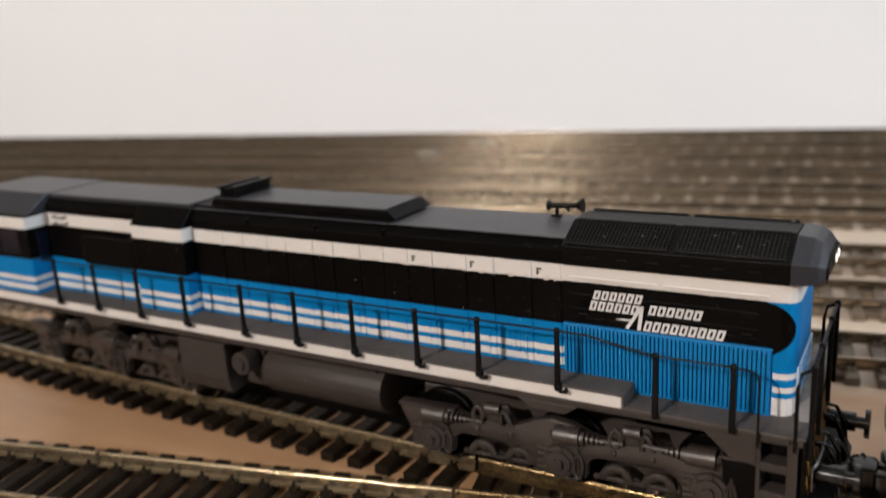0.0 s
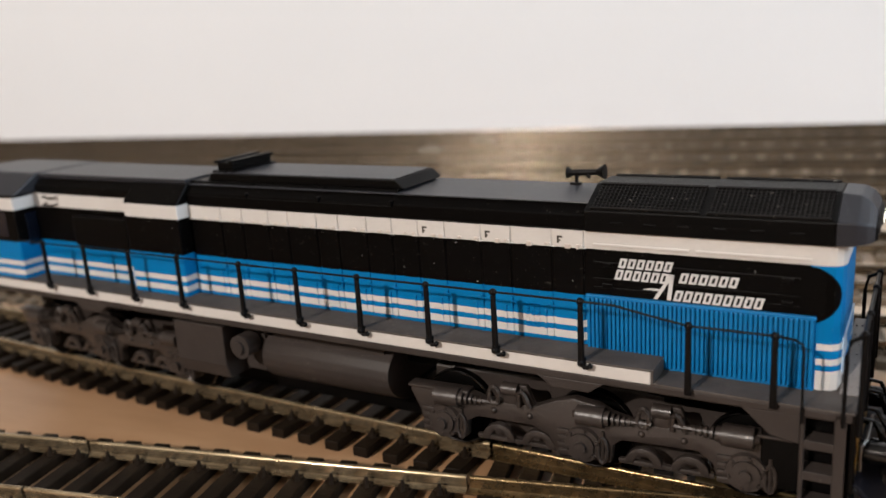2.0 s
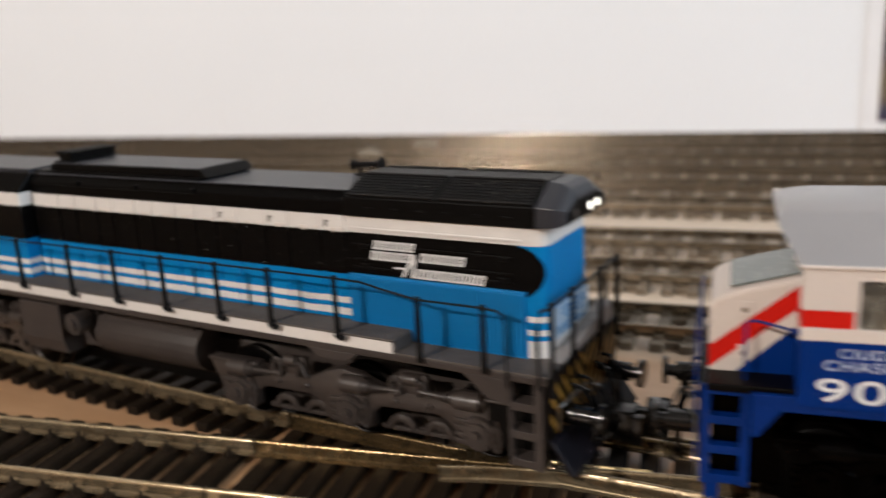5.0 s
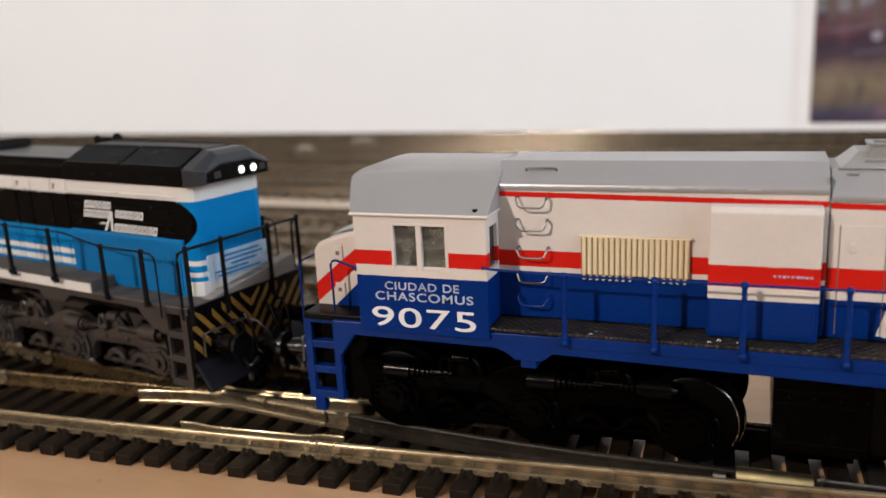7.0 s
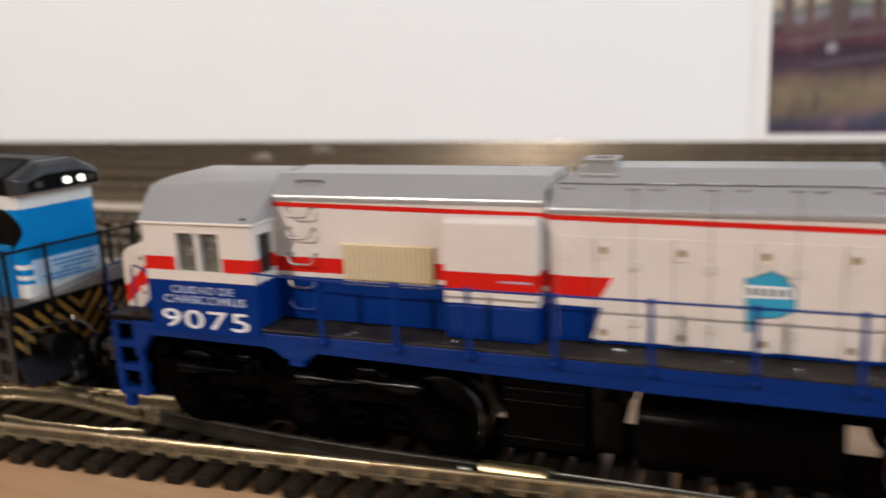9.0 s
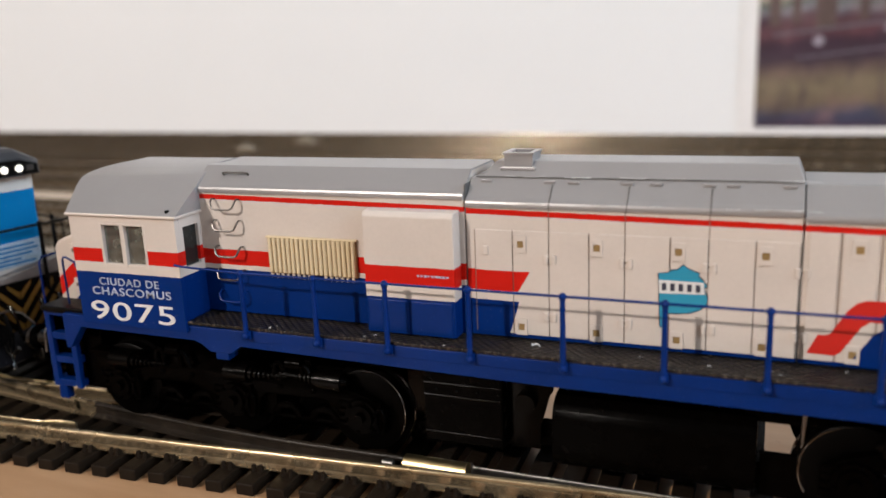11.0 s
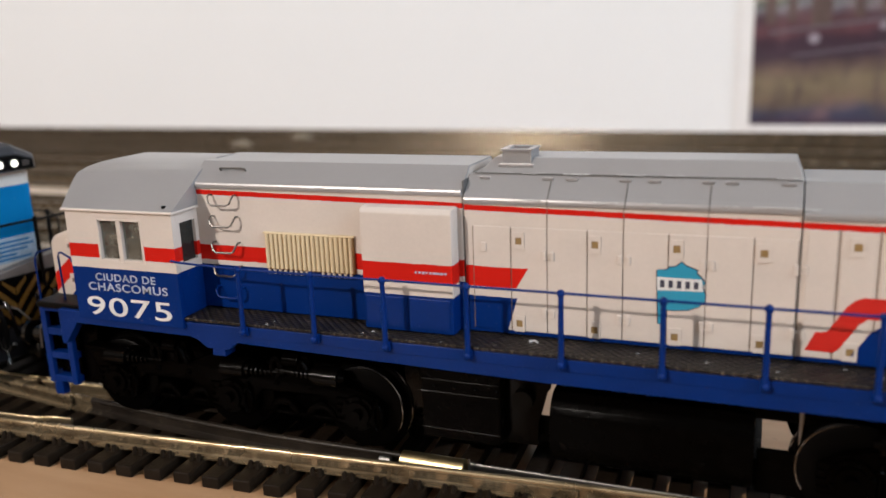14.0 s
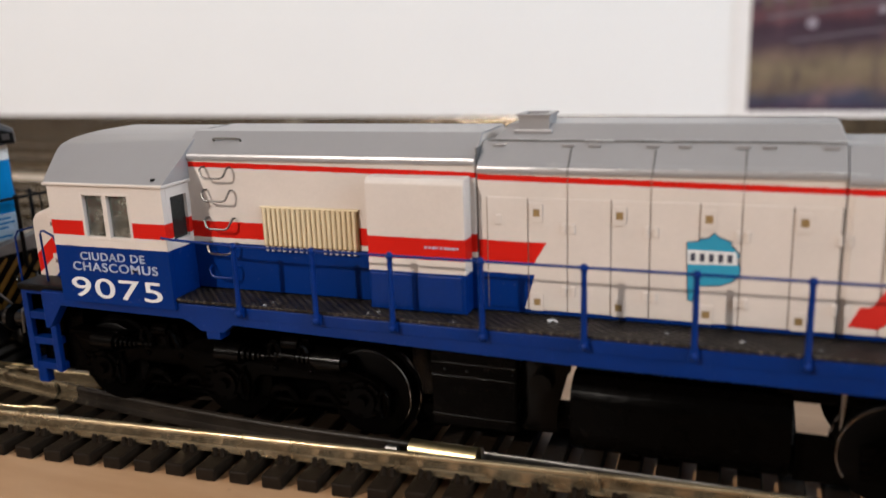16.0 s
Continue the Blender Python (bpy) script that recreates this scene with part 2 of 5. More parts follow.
m_interior = plain("olive_cab_interior", (0.045, 0.040, 0.031), 0.6, 0, 900, 150, 0.3, 0.2)



def rail_material():
    """Nickel silver with brown tarnish in streaks along the rail and rubbed bright spots."""
    m, nt, bsdf = nodes_of("nickel_silver_rail")
    coord = nt.nodes.new("ShaderNodeTexCoord")
    stretch = nt.nodes.new("ShaderNodeMapping")
    stretch.inputs["Scale"].default_value = (0.25, 1, 1)
    link(nt, coord.outputs["Object"], stretch.inputs[0])
    streak = grain(nt, 520, 5, 0.7, stretch.outputs[0])
    patch = grain(nt, 110, 3)
    dirt = value(nt, "MULTIPLY", span(nt, streak, 0.40, 0.62), span(nt, patch, 0.35, 0.6, 0.35, 1.0))
    col = blend(nt, dirt, (0.50, 0.395, 0.25), (0.20, 0.14, 0.075))
    # web and foot are browner than the head, darkened also for shade beneath locomotives
    sep = nt.nodes.new("ShaderNodeSeparateXYZ")
    link(nt, coord.outputs["Object"], sep.inputs[0])
    low = span(nt, value(nt, "ADD", sep.outputs[2], span(nt, streak, 0.3, 0.7, -0.0004, 0.0004)), 0.0042, 0.0048, 1.0, 0.0)
    col = blend(nt, value(nt, "MULTIPLY", low, 0.5), col, (0.085, 0.058, 0.034))
    finish(nt, bsdf, col, 0.34, 0.75, 900, 60, 0.12, 0.06)
    link(nt, span(nt, patch, 0.3, 0.7, 0.17, 0.30), bsdf.inputs["Roughness"])
    return m


m_rail = rail_material()
m_rail_oily = plain("oily_brown_rail", (0.21, 0.145, 0.072), 0.27, 0.9, 600, 90, 0.35, 0.25)
# closure rails below the white locomotive: a much darker base colour
m_rail_dark = plain("dark_closure_rail", (0.015, 0.011, 0.008), 0.40, 0.0, 900, 70, 0.6, 0.10, 0.5, (0.12, 0.10, 0.07), gloss=0.2)
m_brass = plain("brass_rail_joiner", (0.62, 0.50, 0.27), 0.34, 1.0, 700, 60, 0.15, 0.04)
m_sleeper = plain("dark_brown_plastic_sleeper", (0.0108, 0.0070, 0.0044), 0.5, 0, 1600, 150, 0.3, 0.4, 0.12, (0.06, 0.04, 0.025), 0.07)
# far sleepers: base colour lightened for the haze and glare over the yard
m_sleeper_far = plain("haze_lightened_brown_sleeper", (0.115, 0.088, 0.061), 0.40, 0, 900, 40, 0.25, 0.1, gloss=0.32)
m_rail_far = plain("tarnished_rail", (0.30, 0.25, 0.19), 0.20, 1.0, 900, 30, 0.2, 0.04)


def board_material():
    m, nt, bsdf = nodes_of("tan_wood_board")
    coord = nt.nodes.new("ShaderNodeTexCoord")
    stretch = nt.nodes.new("ShaderNodeMapping")
    stretch.inputs["Scale"].default_value = (0.2, 1, 1)
    link(nt, coord.outputs["Object"], stretch.inputs[0])
    streak = grain(nt, 160, 5, 0.6, stretch.outputs[0])
    cloud = grain(nt, 9, 3)
    c = blend(nt, span(nt, streak, 0.35, 0.7), (0.36, 0.20, 0.10), (0.44, 0.265, 0.145))
    c = blend(nt, span(nt, cloud, 0.35, 0.65, 0.0, 0.5), c, (0.32, 0.18, 0.095))
    # the board's colour turns paler behind about 7 cm
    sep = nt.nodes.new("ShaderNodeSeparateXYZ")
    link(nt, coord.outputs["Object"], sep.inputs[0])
    rear_pale = span(nt, value(nt, "ADD", sep.outputs[1], value(nt, "MULTIPLY", cloud, 0.01)), 0.066, 0.078)
    c = blend(nt, value(nt, "MULTIPLY", rear_pale, 0.85), c, (0.52, 0.43, 0.335))
    spots = span(nt, grain(nt, 330, 2, 0.5), 0.70, 0.78, 0.0, 0.35)
    c = blend(nt, spots, c, (0.20, 0.11, 0.06))
    finish(nt, bsdf, c, 0.42, 0, 2500, 35, 0.05, 0.08)
    return m


def poster_material():
    """A printed photograph, out of focus: soft horizontal fields of colour."""
    m, nt, bsdf = nodes_of("printed_photograph")
    coord = nt.nodes.new("ShaderNodeTexCoord")
    sep = nt.nodes.new("ShaderNodeSeparateXYZ")
    link(nt, coord.outputs["Object"], sep.inputs[0])
    stretch = nt.nodes.new("ShaderNodeMapping")
    stretch.inputs["Scale"].default_value = (0.35, 1, 1)
    link(nt, coord.outputs["Object"], stretch.inputs[0])
    wave = span(nt, grain(nt, 45, 4, 0.6, stretch.outputs[0]), 0.2, 0.8, -0.008, 0.008)
    slope = value(nt, "MULTIPLY", sep.outputs[0], -0.03)
    h = value(nt, "ADD", value(nt, "ADD", sep.outputs[2], wave), slope)
    ramp = nt.nodes.new("ShaderNodeValToRGB")
    link(nt, span(nt, h, 0.0, 0.16), ramp.inputs[0])
    stops = [(0.0, (0.05, 0.03, 0.06)), (0.05, (0.045, 0.05, 0.09)), (0.11, (0.15, 0.11, 0.08)), (0.20, (0.19, 0.15, 0.10)), (0.28, (0.13, 0.09, 0.075)), (0.34, (0.055, 0.032, 0.05)),
             (0.41, (0.045, 0.022, 0.04)), (0.47, (0.13, 0.05, 0.065)), (0.53, (0.06, 0.028, 0.045)), (0.57, (0.20, 0.19, 0.22)), (0.61, (0.10, 0.12, 0.10)), (0.65, (0.45, 0.38, 0.31)), (0.9, (0.42, 0.36, 0.30)), (1.0, (0.5, 0.55, 0.6))]
    el = ramp.color_ramp.elements
    el[0].position, el[0].color = stops[0][0], (*stops[0][1], 1)
    el[1].position, el[1].color = stops[-1][0], (*stops[-1][1], 1)
    for p, c in stops[1:-1]:
        e = el.new(p)
        e.color = (*c, 1)
    up = nt.nodes.new("ShaderNodeMapping")
    up.inputs["Scale"].default_value = (1, 1, 0.25)
    link(nt, coord.outputs["Object"], up.inputs[0])
    clump = grain(nt, 90, 3, 0.6, up.outputs[0])
    col = blend(nt, span(nt, clump, 0.52, 0.68, 0.0, 0.5), ramp.outputs[0], (0.05, 0.035, 0.05))
    col = blend(nt, span(nt, grain(nt, 30, 2), 0.55, 0.75, 0.0, 0.45), col, (0.22, 0.12, 0.12))
    finish(nt, bsdf, col, 0.35, 0, 60, 22, 0.2, 0.0)
    return m


def wall_material():
    m, nt, bsdf = nodes_of("white_wall_paint")
    finish(nt, bsdf, (0.815, 0.828, 0.85), 0.75, 0, 500, 3, 0.015, 0.15)
    return m


def glass_material():
    """Clear plastic with a film of grime and glue."""
    m, nt, bsdf = nodes_of("grimy_window_plastic")
    film = span(nt, grain(nt, 420, 4, 0.65), 0.46, 0.74)
    link(nt, blend(nt, film, (0.40, 0.38, 0.33), (0.10, 0.09, 0.07)), bsdf.inputs["Base Color"])
    link(nt, span(nt, film, 0.0, 1.0, 0.10, 0.45), bsdf.inputs["Roughness"])
    link(nt, span(nt, film, 0.0, 1.0, 0.92, 0.45), bsdf.inputs["Transmission Weight"])
    bsdf.inputs["IOR"].default_value = 1.4
    return m


m_wall_beige = plain("brown_wall_paint", (0.20, 0.165, 0.13), 0.8, 0, 400, 3, 0.03, 0.1)
m_board, m_poster, m_wall, m_glass = board_material(), poster_material(), wall_material(), glass_material()
m_ceiling = plain("off_white_ceiling_paint", (0.52, 0.50, 0.47), 0.8, 0, 400, 3, 0.02, 0.1)
m_floor = plain("brown_floor", (0.22, 0.15, 0.10), 0.5, 0, 200, 6, 0.1, 0.1)
m_pine = plain("pine_wood", (0.38, 0.25, 0.13), 0.5, 0, 300, 15, 0.12, 0.2)
m_paper = plain("white_paper_margin", (0.80, 0.79, 0.80), 0.6, 0, 900, 30, 0.02, 0.05)
m_print_pale = plain("pale_lilac_print", (0.27, 0.24, 0.29), 0.4, 0, 200, 60, 0.1, 0.0)
m_print_grey = plain("grey_print", (0.13, 0.12, 0.145), 0.4, 0, 200, 60, 0.1, 0.0)
m_print_dark = plain("dark_brown_print", (0.10, 0.065, 0.06), 0.4, 0, 200, 60, 0.25, 0.0)
m_mesh = plain("black_wire_mesh", (0.010, 0.009, 0.0085), 0.4, 0, 1300, 200, 0.3, 0.2, 0.8, (0.22, 0.20, 0.18), 0.2)
m_spot = plain("pale_spot", (0.22, 0.185, 0.14), 0.6, 0, 900, 80, 0.08, 0.1)


def glow_material(name, colour, strength):
    m, nt, bsdf = nodes_of(name)
    bsdf.inputs["Base Color"].default_value = (*colour, 1)
    bsdf.inputs["Emission Color"].default_value = (*colour, 1)
    bsdf.inputs["Emission Strength"].default_value = strength
    return m


m_headlight = glow_material("lit_headlight", (1.0, 0.95, 0.82), 2.5)
m_shade = glow_material("opal_lamp_shade", (1.0, 0.9, 0.8), 3.0)


# ---- mesh helpers, all in centimetres ----
def box(bm, x0, x1, y0, y1, z0, z1, bevel=0.0, turn=None):
    made = bmesh.ops.create_cube(bm, size=1.0)["verts"]
    for v in made:
        v.co = Vector((x0 + (v.co.x + 0.5) * (x1 - x0), y0 + (v.co.y + 0.5) * (y1 - y0), z0 + (v.co.z + 0.5) * (z1 - z0)))
    if bevel > 0:
        es = list({e for v in made for e in v.link_edges})
        made = bmesh.ops.bevel(bm, geom=es, offset=bevel, segments=2, affect="EDGES", profile=0.5)["verts"]
    if turn is not None:
        bmesh.ops.transform(bm, matrix=turn, verts=list({v for v in made if v.is_valid}))
    return bm


def prism(bm, outline, lo, hi, axis="x", bevel=0.0):
    """A closed outline pushed from lo to hi along an axis. Outline pairs: (y, z) for x, (x, z) for y, (x, y) for z."""
    def at(p, t):
        return {"x": (t, p[0], p[1]), "y": (p[0], t, p[1]), "z": (p[0], p[1], t)}[axis]
    a = [bm.verts.new(at(p, lo)) for p in outline]
    b = [bm.verts.new(at(p, hi)) for p in outline]
    fs = [bm.faces.new(a), bm.faces.new(b[::-1])]
    n = len(outline)
    for i in range(n):
        fs.append(bm.faces.new((a[i], b[i], b[(i + 1) % n], a[(i + 1) % n])))
    bmesh.ops.recalc_face_normals(bm, faces=fs)
    if bevel > 0:
        es = list({e for f in fs for e in f.edges})
        bmesh.ops.bevel(bm, geom=es, offset=bevel, segments=2, affect="EDGES", profile=0.5)
    return bm


def rod(bm, p, q, r, seg=12, r2=None):
    p, q = Vector(p), Vector(q)
    d = q - p
    m = Matrix.Translation((p + q) / 2) @ d.to_track_quat("Z", "Y").to_matrix().to_4x4()
    bmesh.ops.create_cone(bm, cap_ends=True, segments=seg, radius1=r, radius2=r if r2 is None else r2, depth=d.length, matrix=m)
    return bm


def wire(bm, points, r, seg=8):
    """A round wire through the points, with mitred bends."""
    ps = [Vector(p) for p in points]
    rings = []
    for i, p in enumerate(ps):
        d = (ps[min(i + 1, len(ps) - 1)] - ps[max(i - 1, 0)]).normalized()
        side = d.cross(Vector((0.31, 0.17, 0.93))).normalized()
        up = side.cross(d)
        rings.append([bm.verts.new(p + r * (math.cos(2 * math.pi * k / seg) * side + math.sin(2 * math.pi * k / seg) * up)) for k in range(seg)])
    for a, b in zip(rings, rings[1:]):
        for k in range(seg):
            bm.faces.new((a[k], a[(k + 1) % seg], b[(k + 1) % seg], b[k]))
    bm.faces.new(rings[0][::-1])
    bm.faces.new(rings[-1])
    return bm


def ball(bm, c, r, seg=12):
    bmesh.ops.create_uvsphere(bm, u_segments=seg, v_segments=seg // 2 + 1, radius=r, matrix=Matrix.Translation(c))
    return bm


def mesh_of(name, bm, material, smooth=False):
    for v in bm.verts:
        v.co *= CM
    bmesh.ops.recalc_face_normals(bm, faces=bm.faces)
    me = bpy.data.meshes.new(name)
    bm.to_mesh(me)
    bm.free()
    me.materials.append(material)
    if smooth:
        for p in me.polygons:
            p.use_smooth = True
        me.set_sharp_from_angle(angle=radians(40))
    return me


def part(name, bm, material, parent, label="", smooth=False):
    """One mesh under a thing or under a part, in the thing's own centimetres."""
    ob = new(name, mesh_of(name, bm, material, smooth))
    ob.parent = parent
    if parent is not None and parent.type == "MESH":
        ob.matrix_parent_inverse = Matrix.Identity(4)
    if label:
        tagged(ob, label)
    return ob


def thing(name, label, category, m=None, group="", kind=""):
    ob = new(name)
    ob.empty_display_size = 0.01
    if m is not None:
        ob.matrix_world = m
    return tagged(ob, label, category, group, kind)


def solid(name, bm, material, label, category, kind="", group="", smooth=False):
    ob = new(name, mesh_of(name, bm, material, smooth))
    return tagged(ob, label, category, group, kind)


def B():
    return bmesh.new()


# ---- the room, which stands slightly askew to the front tracks ----
X0, X1, Y0, Y1, ZF, ZC = -170, 170, -230, 58.5, -90, 150
ROOM = pose(0, 0, 0, 0, 0, -2.03)
solid("floor", box(B(), X0, X1, Y0, Y1, ZF - 10, ZF), m_floor, "brown wooden floor of the hobby room", "floor", "structure").matrix_world = ROOM
solid("ceiling", box(B(), X0, X1, Y0, Y1, ZC, ZC + 10), m_ceiling, "off-white painted ceiling of the hobby room", "ceiling", "structure").matrix_world = ROOM
solid("wall_north", box(B(), X0 - 10, X1 + 10, Y1, Y1 + 10, ZF, ZC), m_wall, "plain white wall behind the railway board", "wall", "structure").matrix_world = ROOM
# south and west walls are unseen; their dark brown holds down bounced light
solid("wall_south", box(B(), X0 - 10, X1 + 10, Y0 - 10, Y0, ZF, ZC), m_wall_beige, "unseen wall, brown to cut bounced light", "wall", "structure").matrix_world = ROOM
solid("wall_west", box(B(), X0 - 10, X0, Y0, Y1, ZF, ZC), m_wall_beige, "unseen side wall, brown to cut bounced light", "wall", "structure").matrix_world = ROOM
bm = B()
box(bm, X1, X1 + 10, Y0, -100, ZF, ZC)
box(bm, X1, X1 + 10, 30, Y1, ZF, ZC)
box(bm, X1, X1 + 10, -100, 30, ZF, 56)
box(bm, X1, X1 + 10, -100, 30, 140, ZC)
solid("wall_east", bm, m_wall, "plain white wall with a window opening", "wall", "structure").matrix_world = ROOM
window = thing("window_1", "white framed window letting in cool daylight", "window", ROOM, "", "structure")
bm = B()
for a, c, z0, z1 in ((-100, -95, 56, 140), (25, 30, 56, 140), (-37, -33, 61, 135), (-95, 25, 56, 61), (-95, 25, 135, 140)):
    box(bm, X1 + 3, X1 + 7, a, c, z0, z1, 0.3)
part("window_frame", bm, m_white, window)
part("window_sill", box(B(), X1 - 6, X1 + 3, -104, 34, 53.5, 56, 0.4), m_white, window)

# pendant lamp
lamp_thing = thing("ceiling_lamp", "round opal pendant lamp hanging from the ceiling, switched on", "lamp", pose(LAMP[0], LAMP[1], LAMP[2]))
part("canopy", rod(B(), (0, 0, 16), (0, 0, 20), 9, 32), m_white, lamp_thing)
part("shade", rod(B(), (0, 0, 2), (0, 0, 7), 14, 40, 9), m_shade, lamp_thing, "glowing opal shade")
part("cord", rod(B(), (0, 0, 7), (0, 0, 16), 0.4, 10), m_white, lamp_thing)

# railway table
table = thing("layout_table", "wooden table with a tan board top carrying model railway tracks", "table", ROOM)
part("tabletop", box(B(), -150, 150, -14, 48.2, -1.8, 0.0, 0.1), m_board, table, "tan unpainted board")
for lx in (-140, 140):
    for ly in (-10, 43):
        part("leg", box(B(), lx - 3, lx + 3, ly - 3, ly + 3, ZF, -1.8, 0.2), m_pine, table)
part("apron", box(B(), -146, 146, -12.5, -10.5, -9, -1.8, 0.2), m_pine, table)

# poster on the wall
poster = thing("poster", "train photograph with white margin pinned low on the wall", "poster", ROOM @ pose(-0.006, Y1 * CM, -0.006) @ Matrix.Diagonal((0.93, 1, 0.93, 1)))
part("sheet", box(B(), -1.15, 46.5, -0.12, 0.0, -3.0, 34, 0.02), m_paper, poster, "white paper margin")
photo = part("photograph", box(B(), 0, 45, -0.04, 0.0, 0, 31), m_poster, poster, "blurred print of a red and brown train in a yard")
photo.location = (0.0005, -0.0013, 0.0025)
for x, z, r in ((4.6, 7.1, 0.42), (9.5, 7.9, 0.3)):
    part("printed_lamp", rod(B(), (x, -0.13, z), (x, -0.172, z), r, 20), m_print_pale, poster, "pale round lamp in the photograph")
part("printed_line", prism(B(), [(1.2, 7.55), (18, 9.1), (18, 9.25), (1.2, 7.75)], -0.175, -0.13, "y"), m_print_grey, poster)
part("printed_line", prism(B(), [(3.0, 5.7), (18, 7.3), (18, 7.4), (3.0, 5.85)], -0.175, -0.13, "y"), m_print_grey, poster)
for x, w, z0, z1 in ((0.9, 0.8, 8.3, 12), (2.6, 0.6, 8.4, 12), (4.3, 1.5, 8.0, 13), (7.4, 0.7, 8.6, 12), (9.2, 2.2, 8.9, 12.5), (12.5, 0.8, 9.0, 13)):
    part("printed_window", box(B(), x, x + w, -0.1745, -0.13, z0, z1), m_print_dark, poster)


# ---- tracks ----
GAUGE = 1.71
RAIL_TOP, SLEEPER_TOP = 0.50, 0.22
HEAD = [(0.03, 0.41), (0.05, 0.43), (0.05, 0.455), (0.0475, 0.470), (0.041, 0.483), (0.030, 0.493), (0.016, 0.4985)]
RAIL = [(-0.13, 0.22), (0.13, 0.22), (0.13, 0.245), (0.07, 0.26), (0.03, 0.29)] + HEAD + [(-a, b) for a, b in HEAD[::-1]] + [(-0.03, 0.29), (-0.07, 0.26), (-0.13, 0.245)]


def sweep(bm, line, profile=RAIL):
    rings = []
    for i, (x, y) in enumerate(line):
        xa, ya = line[max(i - 1, 0)]
        xb, yb = line[min(i + 1, len(line) - 1)]
        d = Vector((xb - xa, yb - ya, 0)).normalized()
        n = Vector((-d.y, d.x, 0))
        rings.append([bm.verts.new(Vector((x, y, 0)) + n * a + Vector((0, 0, b))) for a, b in profile])
    k = len(profile)
    for a, b in zip(rings, rings[1:]):
        for i in range(k):
            bm.faces.new((a[i], b[i], b[(i + 1) % k], a[(i + 1) % k]))
    bm.faces.new(rings[0])
    bm.faces.new(rings[-1][::-1])
    return bm


def near_a(x):
    """Near rail of the front road, which runs into the main road at the points."""
    if x < -31:
        return -2.36 + 0.078 * (x + 31)
    if x > 4.5:
        return near_b(x)
    return min(-0.4256 + 0.06874 * x - 0.0027116 * x ** 2 - 0.0002297 * x ** 3 - 0.000004376 * x ** 4, near_b(x))


def near_b(x):
    """Near rail of the road on which both locomotives stand."""
    d = x + 4
    if d > 6:
        return -0.17
    if d > 0:
        return -0.275 + 0.0175 * d
    if d < -27:
        return 4.184 - 0.223 * (d + 27)
    return -0.2752 - 0.01479 * d + 0.012948 * d ** 2 + 0.000435 * d ** 3 + 0.00000599 * d ** 4


def offset(f, x, d):
    s = (f(x + 0.05) - f(x - 0.05)) / 0.1
    k = math.hypot(1, s)
    return (x - d * s / k, f(x) + d / k)


def line_of(f, x0, x1, d=0.0, step=0.8):
    n = max(2, int(abs(x1 - x0) / step))
    return [offset(f, x0 + (x1 - x0) * i / n, d) for i in range(n + 1)]


FROG = -11.5
turnout = thing("turnout", "model railway turnout with nickel rails on dark brown sleepers", "railway turnout")
part("rail", sweep(B(), line_of(near_a, -16.8, 4.6)), m_rail, turnout, "near stock rail", smooth=True)
part("rail", sweep(B(), line_of(near_b, FROG, -8.62)), m_rail, turnout, "closure rail", smooth=True)
part("rail", sweep(B(), line_of(near_b, -8.60, -1.95)), m_rail_dark, turnout, "dark closure rail", smooth=True)
part("rail", sweep(B(), line_of(near_b, -16.8, 9.0, GAUGE)), m_rail, turnout, "far stock rail", smooth=True)
part("rail", sweep(B(), line_of(near_a, FROG, -8.12, GAUGE)), m_rail, turnout, "closure rail", smooth=True)
part("rail", sweep(B(), line_of(near_a, -8.10, 3.2, GAUGE)), m_rail_dark, turnout, "dark closure rail", smooth=True)
part("rail", sweep(B(), line_of(near_b, -16.8, FROG - 1.5)), m_rail_oily, turnout, "oily brown rail", smooth=True)
part("rail", sweep(B(), line_of(near_a, -16.8, FROG - 1.5, GAUGE)), m_rail_oily, turnout, "oily brown rail", smooth=True)
BLADE = [(a * 0.55, b) for a, b in RAIL]
part("switch_blade", sweep(B(), [(-0.86 + 4.2 * i / 10, near_b(-0.86) + (near_a(3.3) + 0.03 - near_b(-0.86)) * i / 10) for i in range(11)], BLADE), m_steel, turnout, "thin steel switch blade", smooth=True)
bm = B()
box(bm, -1.98, -0.90, -0.345, -0.315, 0.2, 0.50, 0.01)
box(bm, -1.98, -0.90, -0.39, -0.07, 0.185, 0.225, 0.01)
rod(bm, (-1.97, -0.24, 0.375), (-0.91, -0.24, 0.375), 0.16, 18)
part("joiner", bm, m_brass, turnout, "gold brass rail joiner", smooth=True)
part("pin", rod(B(), (-2.30, -0.39, 0.42), (-2.12, -0.39, 0.42), 0.065, 10), m_steel, turnout, smooth=True)
part("pin", rod(B(), (-0.80, -0.35, 0.3), (-0.80, -0.35, 0.62), 0.02, 8), m_steel, turnout, smooth=True)
part("guide_plate", prism(B(), [(-0.68, -0.39), (0.92, -0.43), (0.92, -0.46), (-0.68, -0.55)], 0.22, 0.43, "z", 0.01), m_rail, turnout, "thin tarnished guide plate")
part("check_rail", sweep(B(), [(x, near_a(x) + (0.19 if -10.9 < x < -8.8 else 0.27)) for x in (-11.5, -11.2, -10.8, -10, -9, -8.7, -8.3)], BLADE), m_rail, turnout, smooth=True)
part("check_rail", sweep(B(), [(x, near_b(x) + GAUGE - (0.19 if -10.9 < x < -8.8 else 0.27)) for x in (-11.5, -11.2, -10.8, -10, -9, -8.7, -8.3)], BLADE), m_rail, turnout, smooth=True)


def far_a(x):
    return near_a(x) + GAUGE


